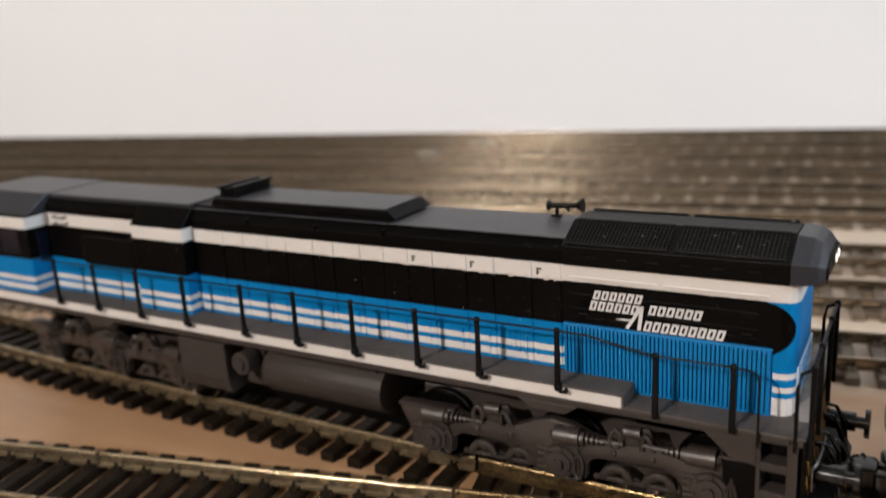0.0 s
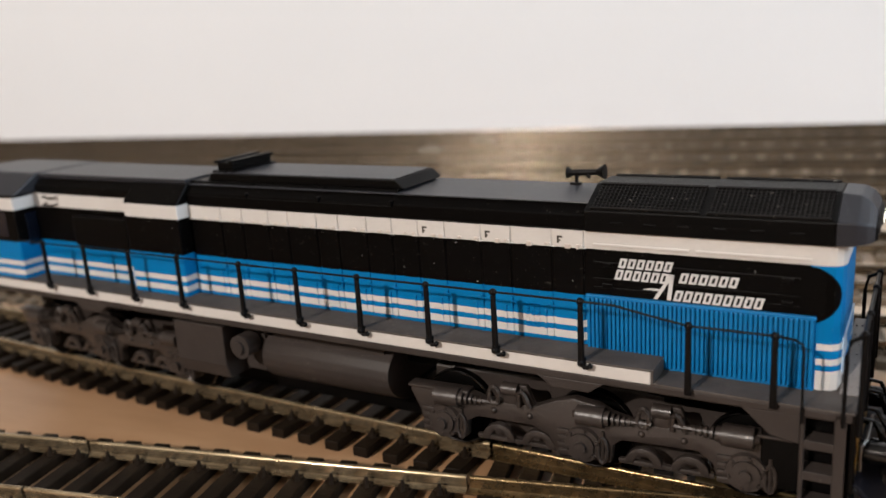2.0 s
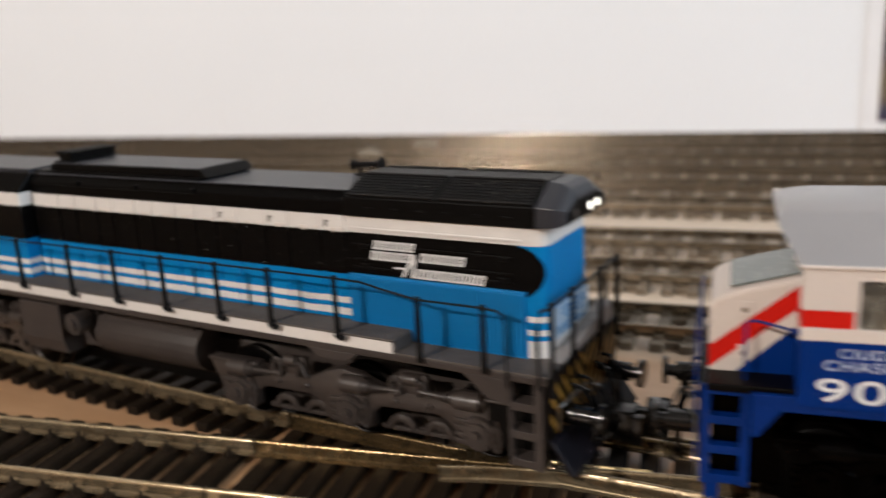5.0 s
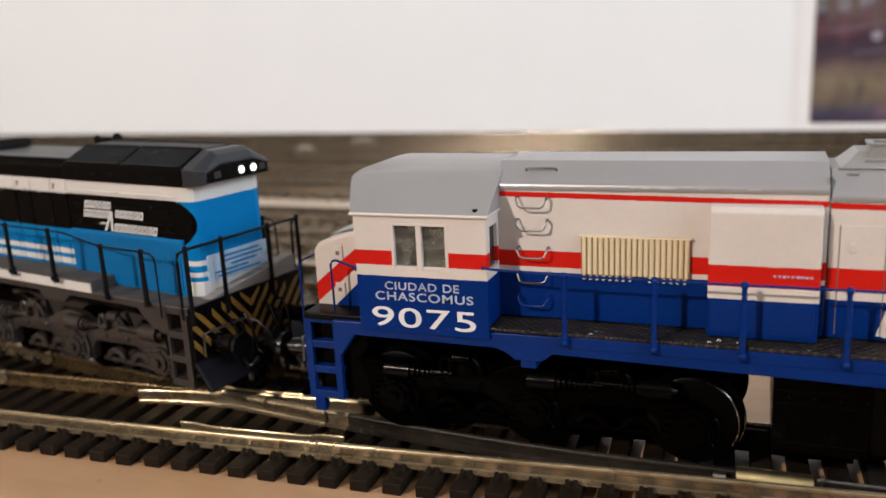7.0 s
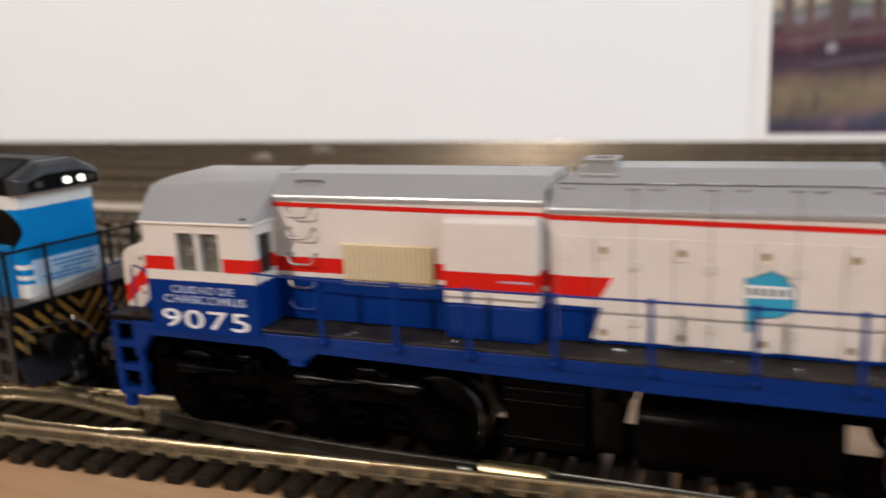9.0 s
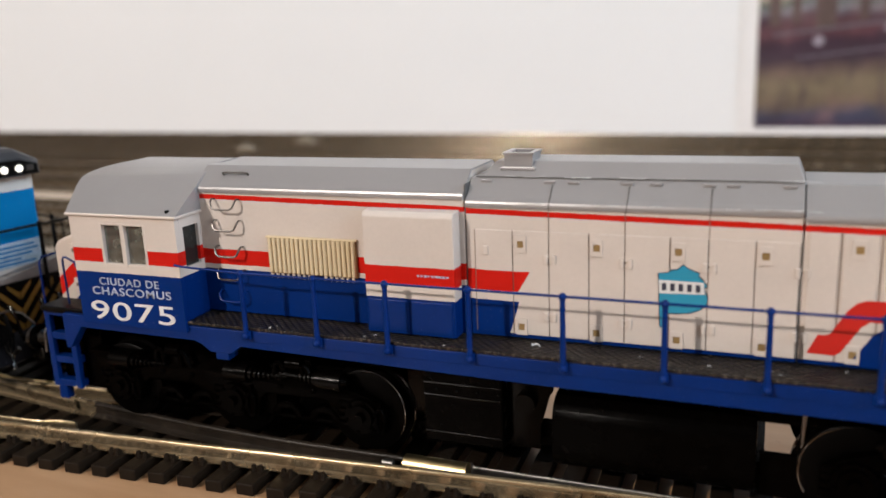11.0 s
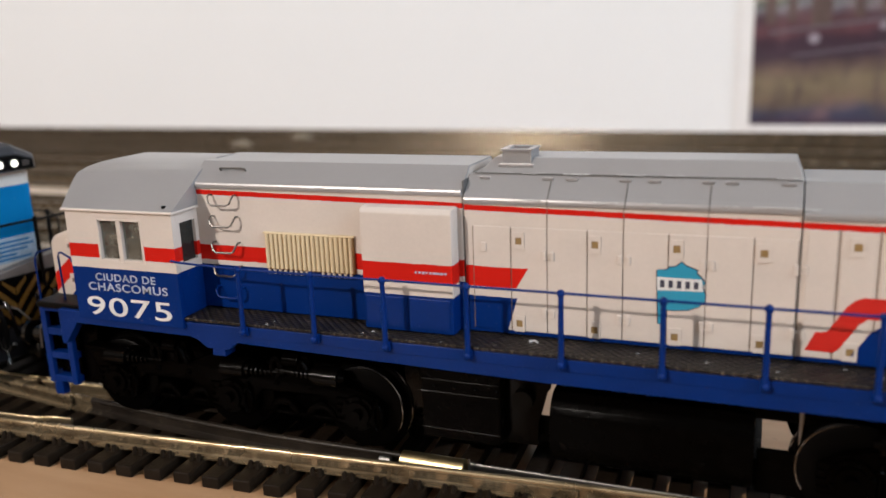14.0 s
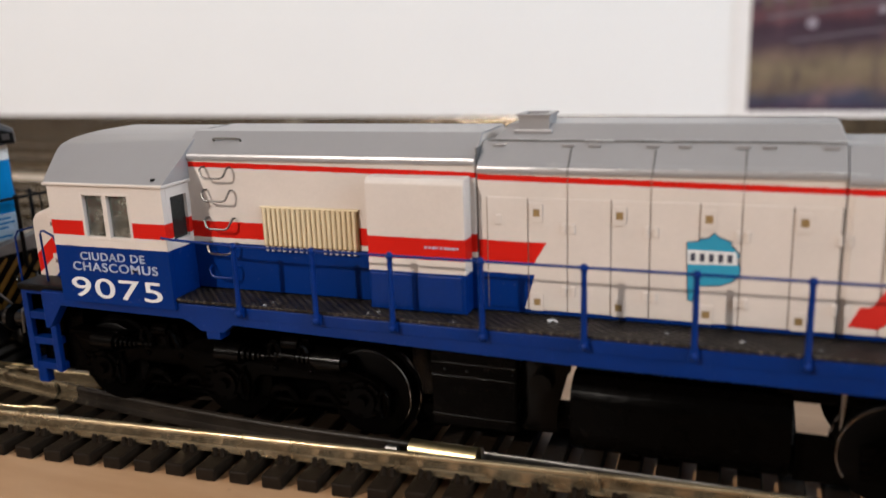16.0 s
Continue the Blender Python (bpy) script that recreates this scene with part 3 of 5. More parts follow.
part("wing_rail", sweep(B(), [(FROG - 1.8, far_a(FROG - 1.8) - 0.32), (FROG - 1.0, far_a(FROG - 1.0) - 0.2), (FROG + 0.2, near_b(FROG + 0.2) - 0.11), (FROG + 2.4, near_b(FROG + 2.4) - 0.09)], BLADE), m_rail, turnout, smooth=True)
part("wing_rail", sweep(B(), [(FROG - 1.8, near_b(FROG - 1.8) + 0.32), (FROG - 1.0, near_b(FROG - 1.0) + 0.2), (FROG + 0.2, far_a(FROG + 0.2) + 0.11), (FROG + 1.6, far_a(FROG + 1.6) + 0.09)], BLADE), m_brass, turnout, smooth=True)
bm = B()
prism(bm, [(FROG + 0.2, near_b(FROG + 0.2)), (FROG - 1.7, near_b(FROG - 1.7) + 0.05), (FROG - 1.7, near_a(FROG - 1.7) + GAUGE - 0.05)], 0.22, 0.48, "z", 0.02)
part("frog", bm, m_rail_oily, turnout, "oily brown crossing nose")

road_b = thing("railway_track", "curved model railway track with dark brown sleepers under the blue locomotive", "railway track")
part("rail", sweep(B(), line_of(near_b, -49, -16.86)), m_rail, road_b, smooth=True)
part("rail", sweep(B(), line_of(near_b, -49, -16.86, GAUGE)), m_rail, road_b, smooth=True)
road_a = thing("railway_track", "front model railway track with worn nickel rails on bare board", "railway track")
part("rail", sweep(B(), line_of(near_a, -60, -24.45)), m_rail, road_a, smooth=True)
part("rail", sweep(B(), line_of(near_a, -24.38, -16.86)), m_rail, road_a, smooth=True)
part("rail", sweep(B(), line_of(near_a, -60, -24.45, GAUGE)), m_rail, road_a, smooth=True)
part("rail", sweep(B(), line_of(near_a, -24.38, -16.86, GAUGE)), m_rail, road_a, smooth=True)
road_c = thing("railway_track", "straight model railway track under the white and navy locomotive", "railway track")
part("rail", sweep(B(), [(4.66, -0.17), (40, -0.17)]), m_rail, road_c, smooth=True)
part("rail", sweep(B(), [(9.06, -0.17 + GAUGE), (40, -0.17 + GAUGE)]), m_rail, road_c, smooth=True)


def sleeper_mesh(length, chairs, spike=False):
    bm = B()
    box(bm, -0.165, 0.165, -length / 2, length / 2, 0.0, 0.21, 0.025)
    for y in chairs:
        for s in (-1, 1):
            box(bm, -0.10, 0.10, y + s * 0.15 - 0.05, y + s * 0.15 + 0.05, 0.2, 0.275)
            if spike:
                rod(bm, (0.0, y + s * 0.19, 0.2), (0.0, y + s * 0.16, 0.40), 0.075, 6, 0.025)
            else:
                for k in (-0.065, 0.065):
                    rod(bm, (k, y + s * 0.19, 0.2), (k, y + s * 0.17, 0.33), 0.05, 6, 0.035)
    return mesh_of("sleeper", bm, m_sleeper)


def lay(parent, mesh, x, y, turn):
    ob = new("sleeper", mesh)
    ob.parent = parent
    ob.matrix_world = pose(x * CM, y * CM, 0, 0, 0, turn)
    return ob


def slope_turn(f, x):
    return math.degrees(math.atan2(f(x + 0.1) - f(x - 0.1), 0.2))


# ---- locomotives: shared builders ----
def section(bm, x0, x1, v, z0, z1, rise, inset, bevel=0.03):
    """A hood: straight sides to z1, then a bevel to the flat top."""
    return prism(bm, [(-v, z0), (v, z0), (v, z1), (v - inset, z1 + rise), (-v + inset, z1 + rise), (-v, z1)], x0, x1, "x", bevel)


def bogie(parent, cx, cv, m_frame, m_wheels, pitch, m_cylinder=None, shift=0.0, turn=0.0, rims=(-1, 0, 1), way=1, bare=False):
    """A three-axle bogie: two cast side frames, brake cylinders, springs, axle boxes and six wheels."""
    bm = B()
    box(bm, cx - pitch - 0.5, cx + pitch + 0.5, cv - 0.60, cv + 0.60, 0.62, 1.9, 0.05)
    body = part("bogie", bm, m_frame, parent)
    p = pitch
    profile = [(-p - 0.40, 0.90), (-p + 0.40, 0.90), (-p + 0.44, 1.22), (-p + 0.62, 1.33), (-0.85, 1.33), (-0.58, 1.20), (-0.45, 0.90), (0.45, 0.90), (0.48, 1.20), (0.62, 1.33),
               (p - 0.70, 1.36), (p - 0.48, 1.20), (p - 0.40, 0.90), (p + 0.40, 0.90), (p + 0.55, 1.40), (p + 0.66, 1.66), (p + 0.58, 1.80), (p - 0.35, 1.70),
               (0.85, 1.66), (0.50, 1.74), (0.25, 1.86), (-0.15, 1.92), (-0.45, 1.84), (-0.80, 1.68), (-p + 0.75, 1.66), (-p + 0.50, 1.74), (-p - 0.60, 1.74), (-p - 0.66, 1.66), (-p - 0.48, 1.30)]
    if bare:
        profile = [q for q in profile if q[0] < p + 0.41 and q != (p - 0.35, 1.70)]
        k = profile.index((p + 0.40, 0.90)) + 1
        profile[k:k] = [(p + 0.42, 1.28), (p + 0.12, 1.48), (p - 0.42, 1.64)]
    for s in (-1, 1):
        y = cv + s * 1.16

        def out(a, c):
            """The span from a to c outward of the frame's middle, as low and high."""
            return min(y + s * a, y + s * c), max(y + s * a, y + s * c)
        bm = B()
        prism(bm, [(cx + way * a, c) for a, c in profile], y - 0.10, y + 0.10, "y", 0.03)
        box(bm, *sorted((cx - way * (p + 0.66), cx - way * (p - 0.50))), *out(-0.1, 0.17), 1.73, 1.79, 0.02)
        if not bare:
            box(bm, cx + p - 0.35, cx + p + 0.62, *out(-0.1, 0.17), 1.77, 1.82, 0.02)
        for k in (-p / 2 - 0.30, -p / 2 + 0.34, p / 2 - 0.30, p / 2 + 0.34):
            ball(bm, (cx + k, y + s * 0.10, 1.50), 0.055, 8)
        part("side_frame", bm, m_frame, body, smooth=True)
        for a in (-1, 0, 1):
            ax = cx + a * pitch
            bm = B()
            rod(bm, (ax, y, 1.17), (ax, y + s * 0.17, 1.17), 0.33, 20, 0.29)
            rod(bm, (ax, y, 1.17), (ax, y + s * 0.22, 1.17), 0.21, 16)
            rod(bm, (ax, y, 1.17), (ax, y + s * 0.29, 1.17), 0.09, 10)
            for q in range(6):
                w = q * math.pi / 3 + 0.3
                ball(bm, (ax + 0.25 * math.cos(w), y + s * 0.18, 1.17 + 0.25 * math.sin(w)), 0.035, 6)
            part("axle_box", bm, m_frame, body, smooth=True)
            bm = B()
            wire(bm, [(ax + 0.33 + 0.075 * math.cos(k * math.pi / 6), y + s * 0.15, 1.13 + 0.22 * math.sin(k * math.pi / 6)) for k in range(13)], 0.03, 6)
            rod(bm, (ax + 0.33, y + s * 0.13, 0.90), (ax + 0.33, y + s * 0.13, 1.45), 0.03, 6)
            for k in range(4):
                box(bm, ax - 0.42, ax - 0.20, *out(0.08, 0.13 + 0.012 * (k % 2)), 0.94 + k * 0.12, 1.03 + k * 0.12, 0.02)
            part("guide_link", bm, m_frame, body, smooth=True)
        for bx, d, bz in ((cx - way * (p - 0.12), way, 1.66), (cx + way * 0.16, way, 1.70), (cx + way * (p - (0.50 if bare else 0.12)), -way, 1.74)):
            bm = B()
            yc = y + s * 0.16
            rod(bm, (bx - 0.22, yc, bz), (bx + 0.22, yc, bz), 0.165, 18)
            rod(bm, (bx + d * 0.22, yc, bz), (bx + d * 0.30, yc, bz), 0.12, 14)
            rod(bm, (bx - d * 0.22, yc, bz), (bx - d * 0.30, yc, bz), 0.10, 12, 0.05)
            for k in range(4):
                rod(bm, (bx + d * (0.34 + k * 0.085), yc, bz), (bx + d * (0.38 + k * 0.085), yc, bz), 0.10 - 0.012 * k, 12)
            rod(bm, (bx + d * 0.28, yc, bz), (bx + d * 0.95, yc, bz + 0.02), 0.042, 8)
            part("brake_cylinder", bm, m_cylinder or m_frame, body, smooth=True)
        for bx in (cx - p / 2 - 0.02, cx + p / 2 - 0.02):
            bm = B()
            wire(bm, [(bx - 0.24 + 0.085 * math.cos(k * math.pi / 8), y + s * 0.16, 1.80 + 0.15 * math.sin(k * math.pi / 8)) for k in range(17)], 0.045, 6)
            box(bm, bx - 0.12, bx + 0.16, *out(-0.12, 0.10), 1.62, 1.96, 0.05)
            rod(bm, (bx - 0.11, y + s * 0.08, 1.92), (bx + 0.17, y + s * 0.08, 1.92), 0.11, 12)
            wire(bm, [(bx + 0.20, y + s * 0.15, 1.66), (bx + 0.20, y + s * 0.17, 1.90), (bx + 0.25, y + s * 0.17, 1.95), (bx + 0.30, y + s * 0.17, 1.90), (bx + 0.38, y + s * 0.14, 1.66)], 0.045, 6)
            prism(bm, [(bx + 0.16, 1.64), (bx + 0.46, 1.64), (bx + 0.30, 2.0), (bx + 0.16, 2.0)], *out(-0.05, 0.06), "y", 0.02)
            part("spring_hanger", bm, m_frame, body, smooth=True)
            for q in (-0.30, 0.42):
                bm = B()
                o = [(bx + q + 0.30 * math.cos(k * math.pi / 8), 0.86 + 0.30 * math.sin(k * math.pi / 8)) for k in range(9)] + [(bx + q - 0.17, 0.88), (bx + q - 0.08, 1.02), (bx + q + 0.08, 1.02), (bx + q + 0.17, 0.88)]
                prism(bm, o, *out(-0.20, -0.06), "y", 0.02)
                box(bm, bx + q - 0.40, bx + q + 0.36, *out(-0.18, -0.08), 0.84, 0.92, 0.02)
                part("brake_shoe", bm, m_frame, body, smooth=True)
    for a in (-1, 0, 1):
        ax = cx + a * pitch
        for s in (-1, 1):
            y = cv + shift + s * 0.89
            bm = B()
            rings = [[bm.verts.new((ax + r * math.cos(k * math.pi / 20), y + s * d, 1.18 + r * math.sin(k * math.pi / 20))) for k in range(40)]
                     for r, d in ((0.77, -0.14), (0.77, -0.09), (0.69, -0.085), (0.69, 0.09), (0.66, 0.11), (0.30, 0.095), (0.22, 0.10), (0.21, 0.13))]
            for q0, q1 in zip(rings, rings[1:]):
                for k in range(40):
                    bm.faces.new((q0[k], q0[(k + 1) % 40], q1[(k + 1) % 40], q1[k]))
            bm.faces.new(rings[0])
            bm.faces.new(rings[-1])
            part("wheel", bm, m_wheels, body, "dark steel wheel", smooth=True)
            # bare bogies: visible axles only, edge cut to an arc for its highlight
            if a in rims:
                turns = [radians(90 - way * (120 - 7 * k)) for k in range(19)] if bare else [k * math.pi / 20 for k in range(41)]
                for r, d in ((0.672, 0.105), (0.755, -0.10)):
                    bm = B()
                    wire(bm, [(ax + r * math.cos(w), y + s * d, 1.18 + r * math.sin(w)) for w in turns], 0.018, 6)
                    part("tyre_edge_shine", bm, m_tyre, body, "bright steel tyre edge, on bare bogies only its highlight arc", smooth=True)
    pivot = Vector((cx * CM, cv * CM, 0))
    body.matrix_basis = Matrix.Translation(pivot) @ pose(0, 0, 0, 0, 0, turn) @ Matrix.Translation(-pivot)
    return body


def railing(parent, posts, v, z0, z1, material, post_r=0.045, foot=True, flat=False):
    for x in posts:
        for s in (-1, 1):
            bm = B()
            if flat:
                prism(bm, [(x - 0.052, z0), (x + 0.048, z0), (x + 0.036, z1), (x - 0.036, z1)], s * v - 0.03, s * v + 0.03, "y", 0.012)
            else:
                rod(bm, (x, s * v, z0), (x, s * v, z1), post_r, 10, post_r * 0.85)
            ball(bm, (x, s * v, z1), post_r * 1.35, 10)
            if foot:
                box(bm, x - 0.06, x + 0.06, min(s * v, s * (v - 0.06)), max(s * v, s * (v - 0.06)), z0 - 0.08, z0 + 0.08, 0.015)
                ball(bm, (x, s * (v + 0.03), z0), 0.06, 8)
            if flat and foot:
                wire(bm, [(x, s * v, z0 + 0.1), (x + 0.01, s * (v + 0.03), z0 - 0.02), (x + 0.06, s * (v + 0.04), z0 - 0.06), (x + 0.16, s * (v + 0.04), z0 - 0.04)], 0.034, 6)
                ball(bm, (x + 0.15, s * (v + 0.04), z0 - 0.03), 0.045, 8)
            part("railing_post", bm, material, parent, smooth=True)


def holed(bm, x0, x1, z0, z1, h, y0, y1, axis="y"):
    """A wall plate with one rectangular opening h = (x0, x1, z0, z1), as one piece."""
    def at(x, z, y):
        return (x, y, z) if axis == "y" else (y, x, z)
    rings = []
    for y in (y0, y1):
        outer = [bm.verts.new(at(x, z, y)) for x, z in ((x0, z0), (x1, z0), (x1, z1), (x0, z1))]
        inner = [bm.verts.new(at(x, z, y)) for x, z in ((h[0], h[2]), (h[1], h[2]), (h[1], h[3]), (h[0], h[3]))]
        rings.append((outer, inner))
    for outer, inner in rings:
        for i in range(4):
            bm.faces.new((outer[i], outer[(i + 1) % 4], inner[(i + 1) % 4], inner[i]))
    for k in (0, 1):
        a, c = rings[0][k], rings[1][k]
        for i in range(4):
            bm.faces.new((a[i], a[(i + 1) % 4], c[(i + 1) % 4], c[i]))
    return bm


def ladder(parent, x0, x1, v, z0, z1, material, rungs=3, inner=0.13, outer=0.13):
    """Corner steps: two plates with open treads between them."""
    for s in (-1, 1):
        bm = B()
        for a, c in ((x0, x0 + inner), (x1 - outer, x1)):
            box(bm, a, c, min(s * v, s * (v - 0.10)), max(s * v, s * (v - 0.10)), z0, z1, 0.015)
        for i in range(rungs + 1):
            zz = z0 + 0.02 + (z1 - z0 - 0.16) * i / rungs
            box(bm, x0 + 0.012, x1 - 0.012, min(s * (v - 0.012), s * (v - 0.34)), max(s * (v - 0.012), s * (v - 0.34)), zz, zz + 0.13, 0.01)
        part("steps", bm, material, parent)


def lettering(name, body_text, size, x, z, v, stretch, parent, material, spacing=1.0, fat=0.0):
    curve = bpy.data.curves.new(name, "FONT")
    curve.body, curve.size, curve.extrude = body_text, size, 0.004
    curve.space_character, curve.offset = spacing, fat
    tmp = bpy.data.objects.new(name, curve)
    scene.collection.objects.link(tmp)
    me = bpy.data.meshes.new_from_object(tmp.evaluated_get(bpy.context.evaluated_depsgraph_get()))
    bpy.data.objects.remove(tmp)
    for vert in me.vertices:
        a, b, c = vert.co
        vert.co = Vector((x + a * stretch, v - c, z + b)) * CM
    me.materials.clear()
    me.materials.append(material)
    ob = new(name, me)
    ob.parent = parent
    return ob


def ends(parent, x, s, m_gear):
    """Couplers and buffers at an end; s: which way it faces."""
    for v in (-0.95, 0.95):
        bm = B()
        rod(bm, (x, v, 1.75), (x + s * 0.45, v, 1.75), 0.16, 14)
        rod(bm, (x + s * 0.45, v, 1.75), (x + s * 0.58, v, 1.75), 0.10, 12)
        rod(bm, (x + s * 0.58, v, 1.75), (x + s * 0.66, v, 1.75), 0.24, 20)
        part("buffer", bm, m_gear, parent, smooth=True)
    bm = B()
    box(bm, min(x, x + s * 0.5), max(x, x + s * 0.5), -0.16, 0.16, 1.15, 1.45, 0.05)
    box(bm, min(x + s * 0.45, x + s * 0.85), max(x + s * 0.45, x + s * 0.85), -0.26, 0.20, 1.05, 1.6, 0.07)
    box(bm, min(x + s * 0.8, x + s * 1.0), max(x + s * 0.8, x + s * 1.0), -0.30, -0.12, 1.05, 1.55, 0.05)
    part("coupler", bm, m_gear, parent, smooth=True)
    for v in (-0.5, 0.45):
        bm = B()
        wire(bm, [(x, v, 2.0), (x + s * 0.2, v, 1.95), (x + s * 0.32, v, 1.6), (x + s * 0.3, v * 1.1, 1.1), (x + s * 0.42, v * 1.2, 0.9)], 0.05)
        part("brake_hose", bm, m_gear, parent, smooth=True)
    for v, low in ((-0.72, 1.28), (-0.34, 1.42), (0.30, 1.36), (0.70, 1.30)):
        bm = B()
        wire(bm, [(x, v, 2.12), (x + s * 0.16, v, 2.10), (x + s * 0.30, v * 0.96, 1.85), (x + s * 0.36, v * 0.92, low), (x + s * 0.46, v * 0.85, low - 0.07), (x + s * 0.55, v * 0.8, low + 0.02)], 0.032)
        rod(bm, (x + s * 0.53, v * 0.81, low - 0.01), (x + s * 0.62, v * 0.76, low + 0.09), 0.05, 8)
        part("air_hose", bm, m_gear, parent, smooth=True)
    bm = B()
    wire(bm, [(x + s * 0.04, -1.30, 1.62), (x + s * 0.04, -1.28, 1.98), (x + s * 0.10, -1.20, 2.02), (x + s * 0.12, -0.35, 2.02), (x + s * 0.30, -0.20, 1.95), (x + s * 0.42, -0.05, 1.70), (x + s * 0.45, 0.0, 1.58)], 0.022, 6)
    part("uncoupling_lever", bm, m_steel, parent, "bent steel uncoupling lever", smooth=True)


# ---- the blue, black and white locomotive ----
TURN1 = -11.09
blue = thing("diesel_locomotive", "sky blue, black and white model diesel locomotive on curved track", "locomotive",
             pose(-0.1142, 0.0081, 0.0003, 0, 0, TURN1), "model locomotives on the board")
L0, L1 = -20.4, 0.46

# frame with white edge stripe, raised walkway and low end deck
bm = B()
box(bm, L0, L1, -1.50, 1.50, 2.36, 2.50, 0.03)
for s in (-1, 1):
    for cx in (-14.7, -3.5):
        prism(bm, [(cx - 0.55, 2.38), (cx - 0.30, 2.20), (cx + 0.30, 2.20), (cx + 0.55, 2.38)], s * 1.5, s * 1.2, "y", 0.02)
    prism(bm, [(-0.98, 2.38), (-0.58, 2.02), (-0.20, 1.95), (-0.20, 2.38)], s * 1.495, s * 1.38, "y", 0.015)
part("underframe", bm, m_frame_grey, blue, "grey chassis sill")
bm = B()
box(bm, L0 + 1.2, -2.23, -1.53, 1.53, 2.50, 2.71, 0.02)
part("edge_stripe", bm, m_white_cool, blue, "white walkway edge")
bm = B()
box(bm, L0 + 1.2, -2.22, -1.545, 1.545, 2.705, 2.745, 0.012)
box(bm, -2.228, -2.19, -1.52, 1.52, 2.50, 2.74, 0.01)
part("walkway", bm, m_walk, blue, "grey raised walkway")
part("end_deck", box(B(), -2.19, L1, -1.52, 1.52, 2.495, 2.53, 0.012), m_walk, blue, "grey end deck")

# long hood
bm = B()
prism(bm, [(-3.42, -0.9), (-0.02, -0.9), (0.09, -0.875), (0.17, -0.81), (0.21, -0.68), (0.21, 0.68), (0.17, 0.81), (0.09, 0.875), (-0.02, 0.9), (-3.42, 0.9)], 2.52, 4.8, "z", 0.01)
section(bm, -13.0, -3.40, 0.9, 2.72, 4.84, 0.15, 0.17, 0.02)
section(bm, -16.9, -12.9, 0.95, 2.72, 4.84, 0.15, 0.17, 0.02)
hood1 = part("hood", bm, m_hood_blue, blue)
bm = B()
box(bm, -13.45, -3.38, -0.77, 0.77, 4.985, 5.01, 0.01)
box(bm, -19.8, -12.0, -0.80, 0.80, 4.985, 5.10, 0.03)
part("roof_panel", bm, m_roof_dark, blue, "flat dark grey roof")

# hood doors with thin gaps, latches and hinges
doors1 = [-11.85, -11.0, -10.44, -9.77, -9.29, -8.61, -8.12, -7.49, -6.95, -6.42, -5.89, -5.21, -4.67, -3.96, -3.43]
for a, b in zip(doors1, doors1[1:]):
    for s in (-1, 1):
        bm = B()
        box(bm, a + 0.018, b - 0.018, min(s * 0.88, s * 0.922), max(s * 0.88, s * 0.922), 2.77, 4.62, 0.012)
        part("hood_door", bm, m_hood_blue, hood1)
        for z in (3.3, 4.28):
            bm = B()
            box(bm, b - 0.09, b + 0.03, min(s * 0.9, s * 0.945), max(s * 0.9, s * 0.945), z, z + 0.05, 0.01)
            rod(bm, (b - 0.03, s * 0.93, z - 0.06), (b - 0.03, s * 0.93, z + 0.1), 0.02, 6)
            part("hinge", bm, m_hood_blue, hood1)
for x in (-6.34, -5.14, -3.88):
    for s in (-1, 1):
        bm = B()
        box(bm, x, x + 0.035, min(s * 0.9, s * 0.926), max(s * 0.9, s * 0.926), 4.38, 4.50, 0.004)
        box(bm, x + 0.035, x + 0.095, min(s * 0.9, s * 0.926), max(s * 0.9, s * 0.926), 4.465, 4.50, 0.004)
        box(bm, x + 0.035, x + 0.06, min(s * 0.9, s * 0.926), max(s * 0.9, s * 0.926), 4.41, 4.44, 0.004)
        part("door_vent", bm, m_slot, hood1, "dark angled slot")
random.seed(4)
bm = B()
for i in range(7):
    for k in range(3):
        box(bm, -4.45 + k * 0.09, -4.39 + k * 0.09, -0.945, -0.91, 2.95 + i * 0.06, 2.98 + i * 0.06)
part("louvre", bm, m_hood_blue, hood1)

# lower door latches and chipped paint
random.seed(8)
for a, b in zip(doors1, doors1[1:]):
    x = b - 0.16
    bm = B()
    box(bm, x, x + 0.035, -0.950, -0.915, 2.84, 3.26, 0.008)
    box(bm, x - 0.03, x + 0.06, -0.94, -0.915, 2.98, 3.02, 0.006)
    part("latch", bm, m_hood_blue, hood1)
for k in range(44):
    x, z = random.uniform(-12.9, -0.5), random.choice((random.uniform(3.6, 4.35), random.uniform(4.25, 4.40), random.uniform(2.9, 3.6)))
    if x > -3.4 and z < 3.65:
        continue
    r = random.uniform(0.004, 0.010)
    v = -0.925 if x < -3.42 else -0.902
    if x < -11.8:
        v = -1.222
    part("paint_chip", ball(B(), (x, v, z), r, 6), m_white_cool if z > 3.5 else m_dark_line, hood1)

# vertical radiator slats
bm = B()
box(bm, -3.40, -0.13, -0.905, 0.905, 2.54, 3.58, 0.01)
rad = part("radiator", bm, m_grille_blue, blue, "sky blue ribbed radiator grille")
bm = B()
box(bm, -0.025, 0.025, -0.985, -0.90, 2.56, 3.56, 0.012)
slat_mesh = mesh_of("slat", bm, m_grille_blue)
for i in range(49):
    for s in (0, 180):
        ob = new("slat", slat_mesh)
        ob.parent = rad
        ob.matrix_basis = pose((-3.365 + i * 0.0667) * CM, 0, 0, 0, 0, 0) @ Matrix.Diagonal((1, -1 if s else 1, 1, 1))
for z in (2.55, 3.58):
    part("slat_frame", box(B(), -3.41, -0.12, -0.96, 0.96, z - 0.03, z + 0.02, 0.01), m_grille_blue, rad)
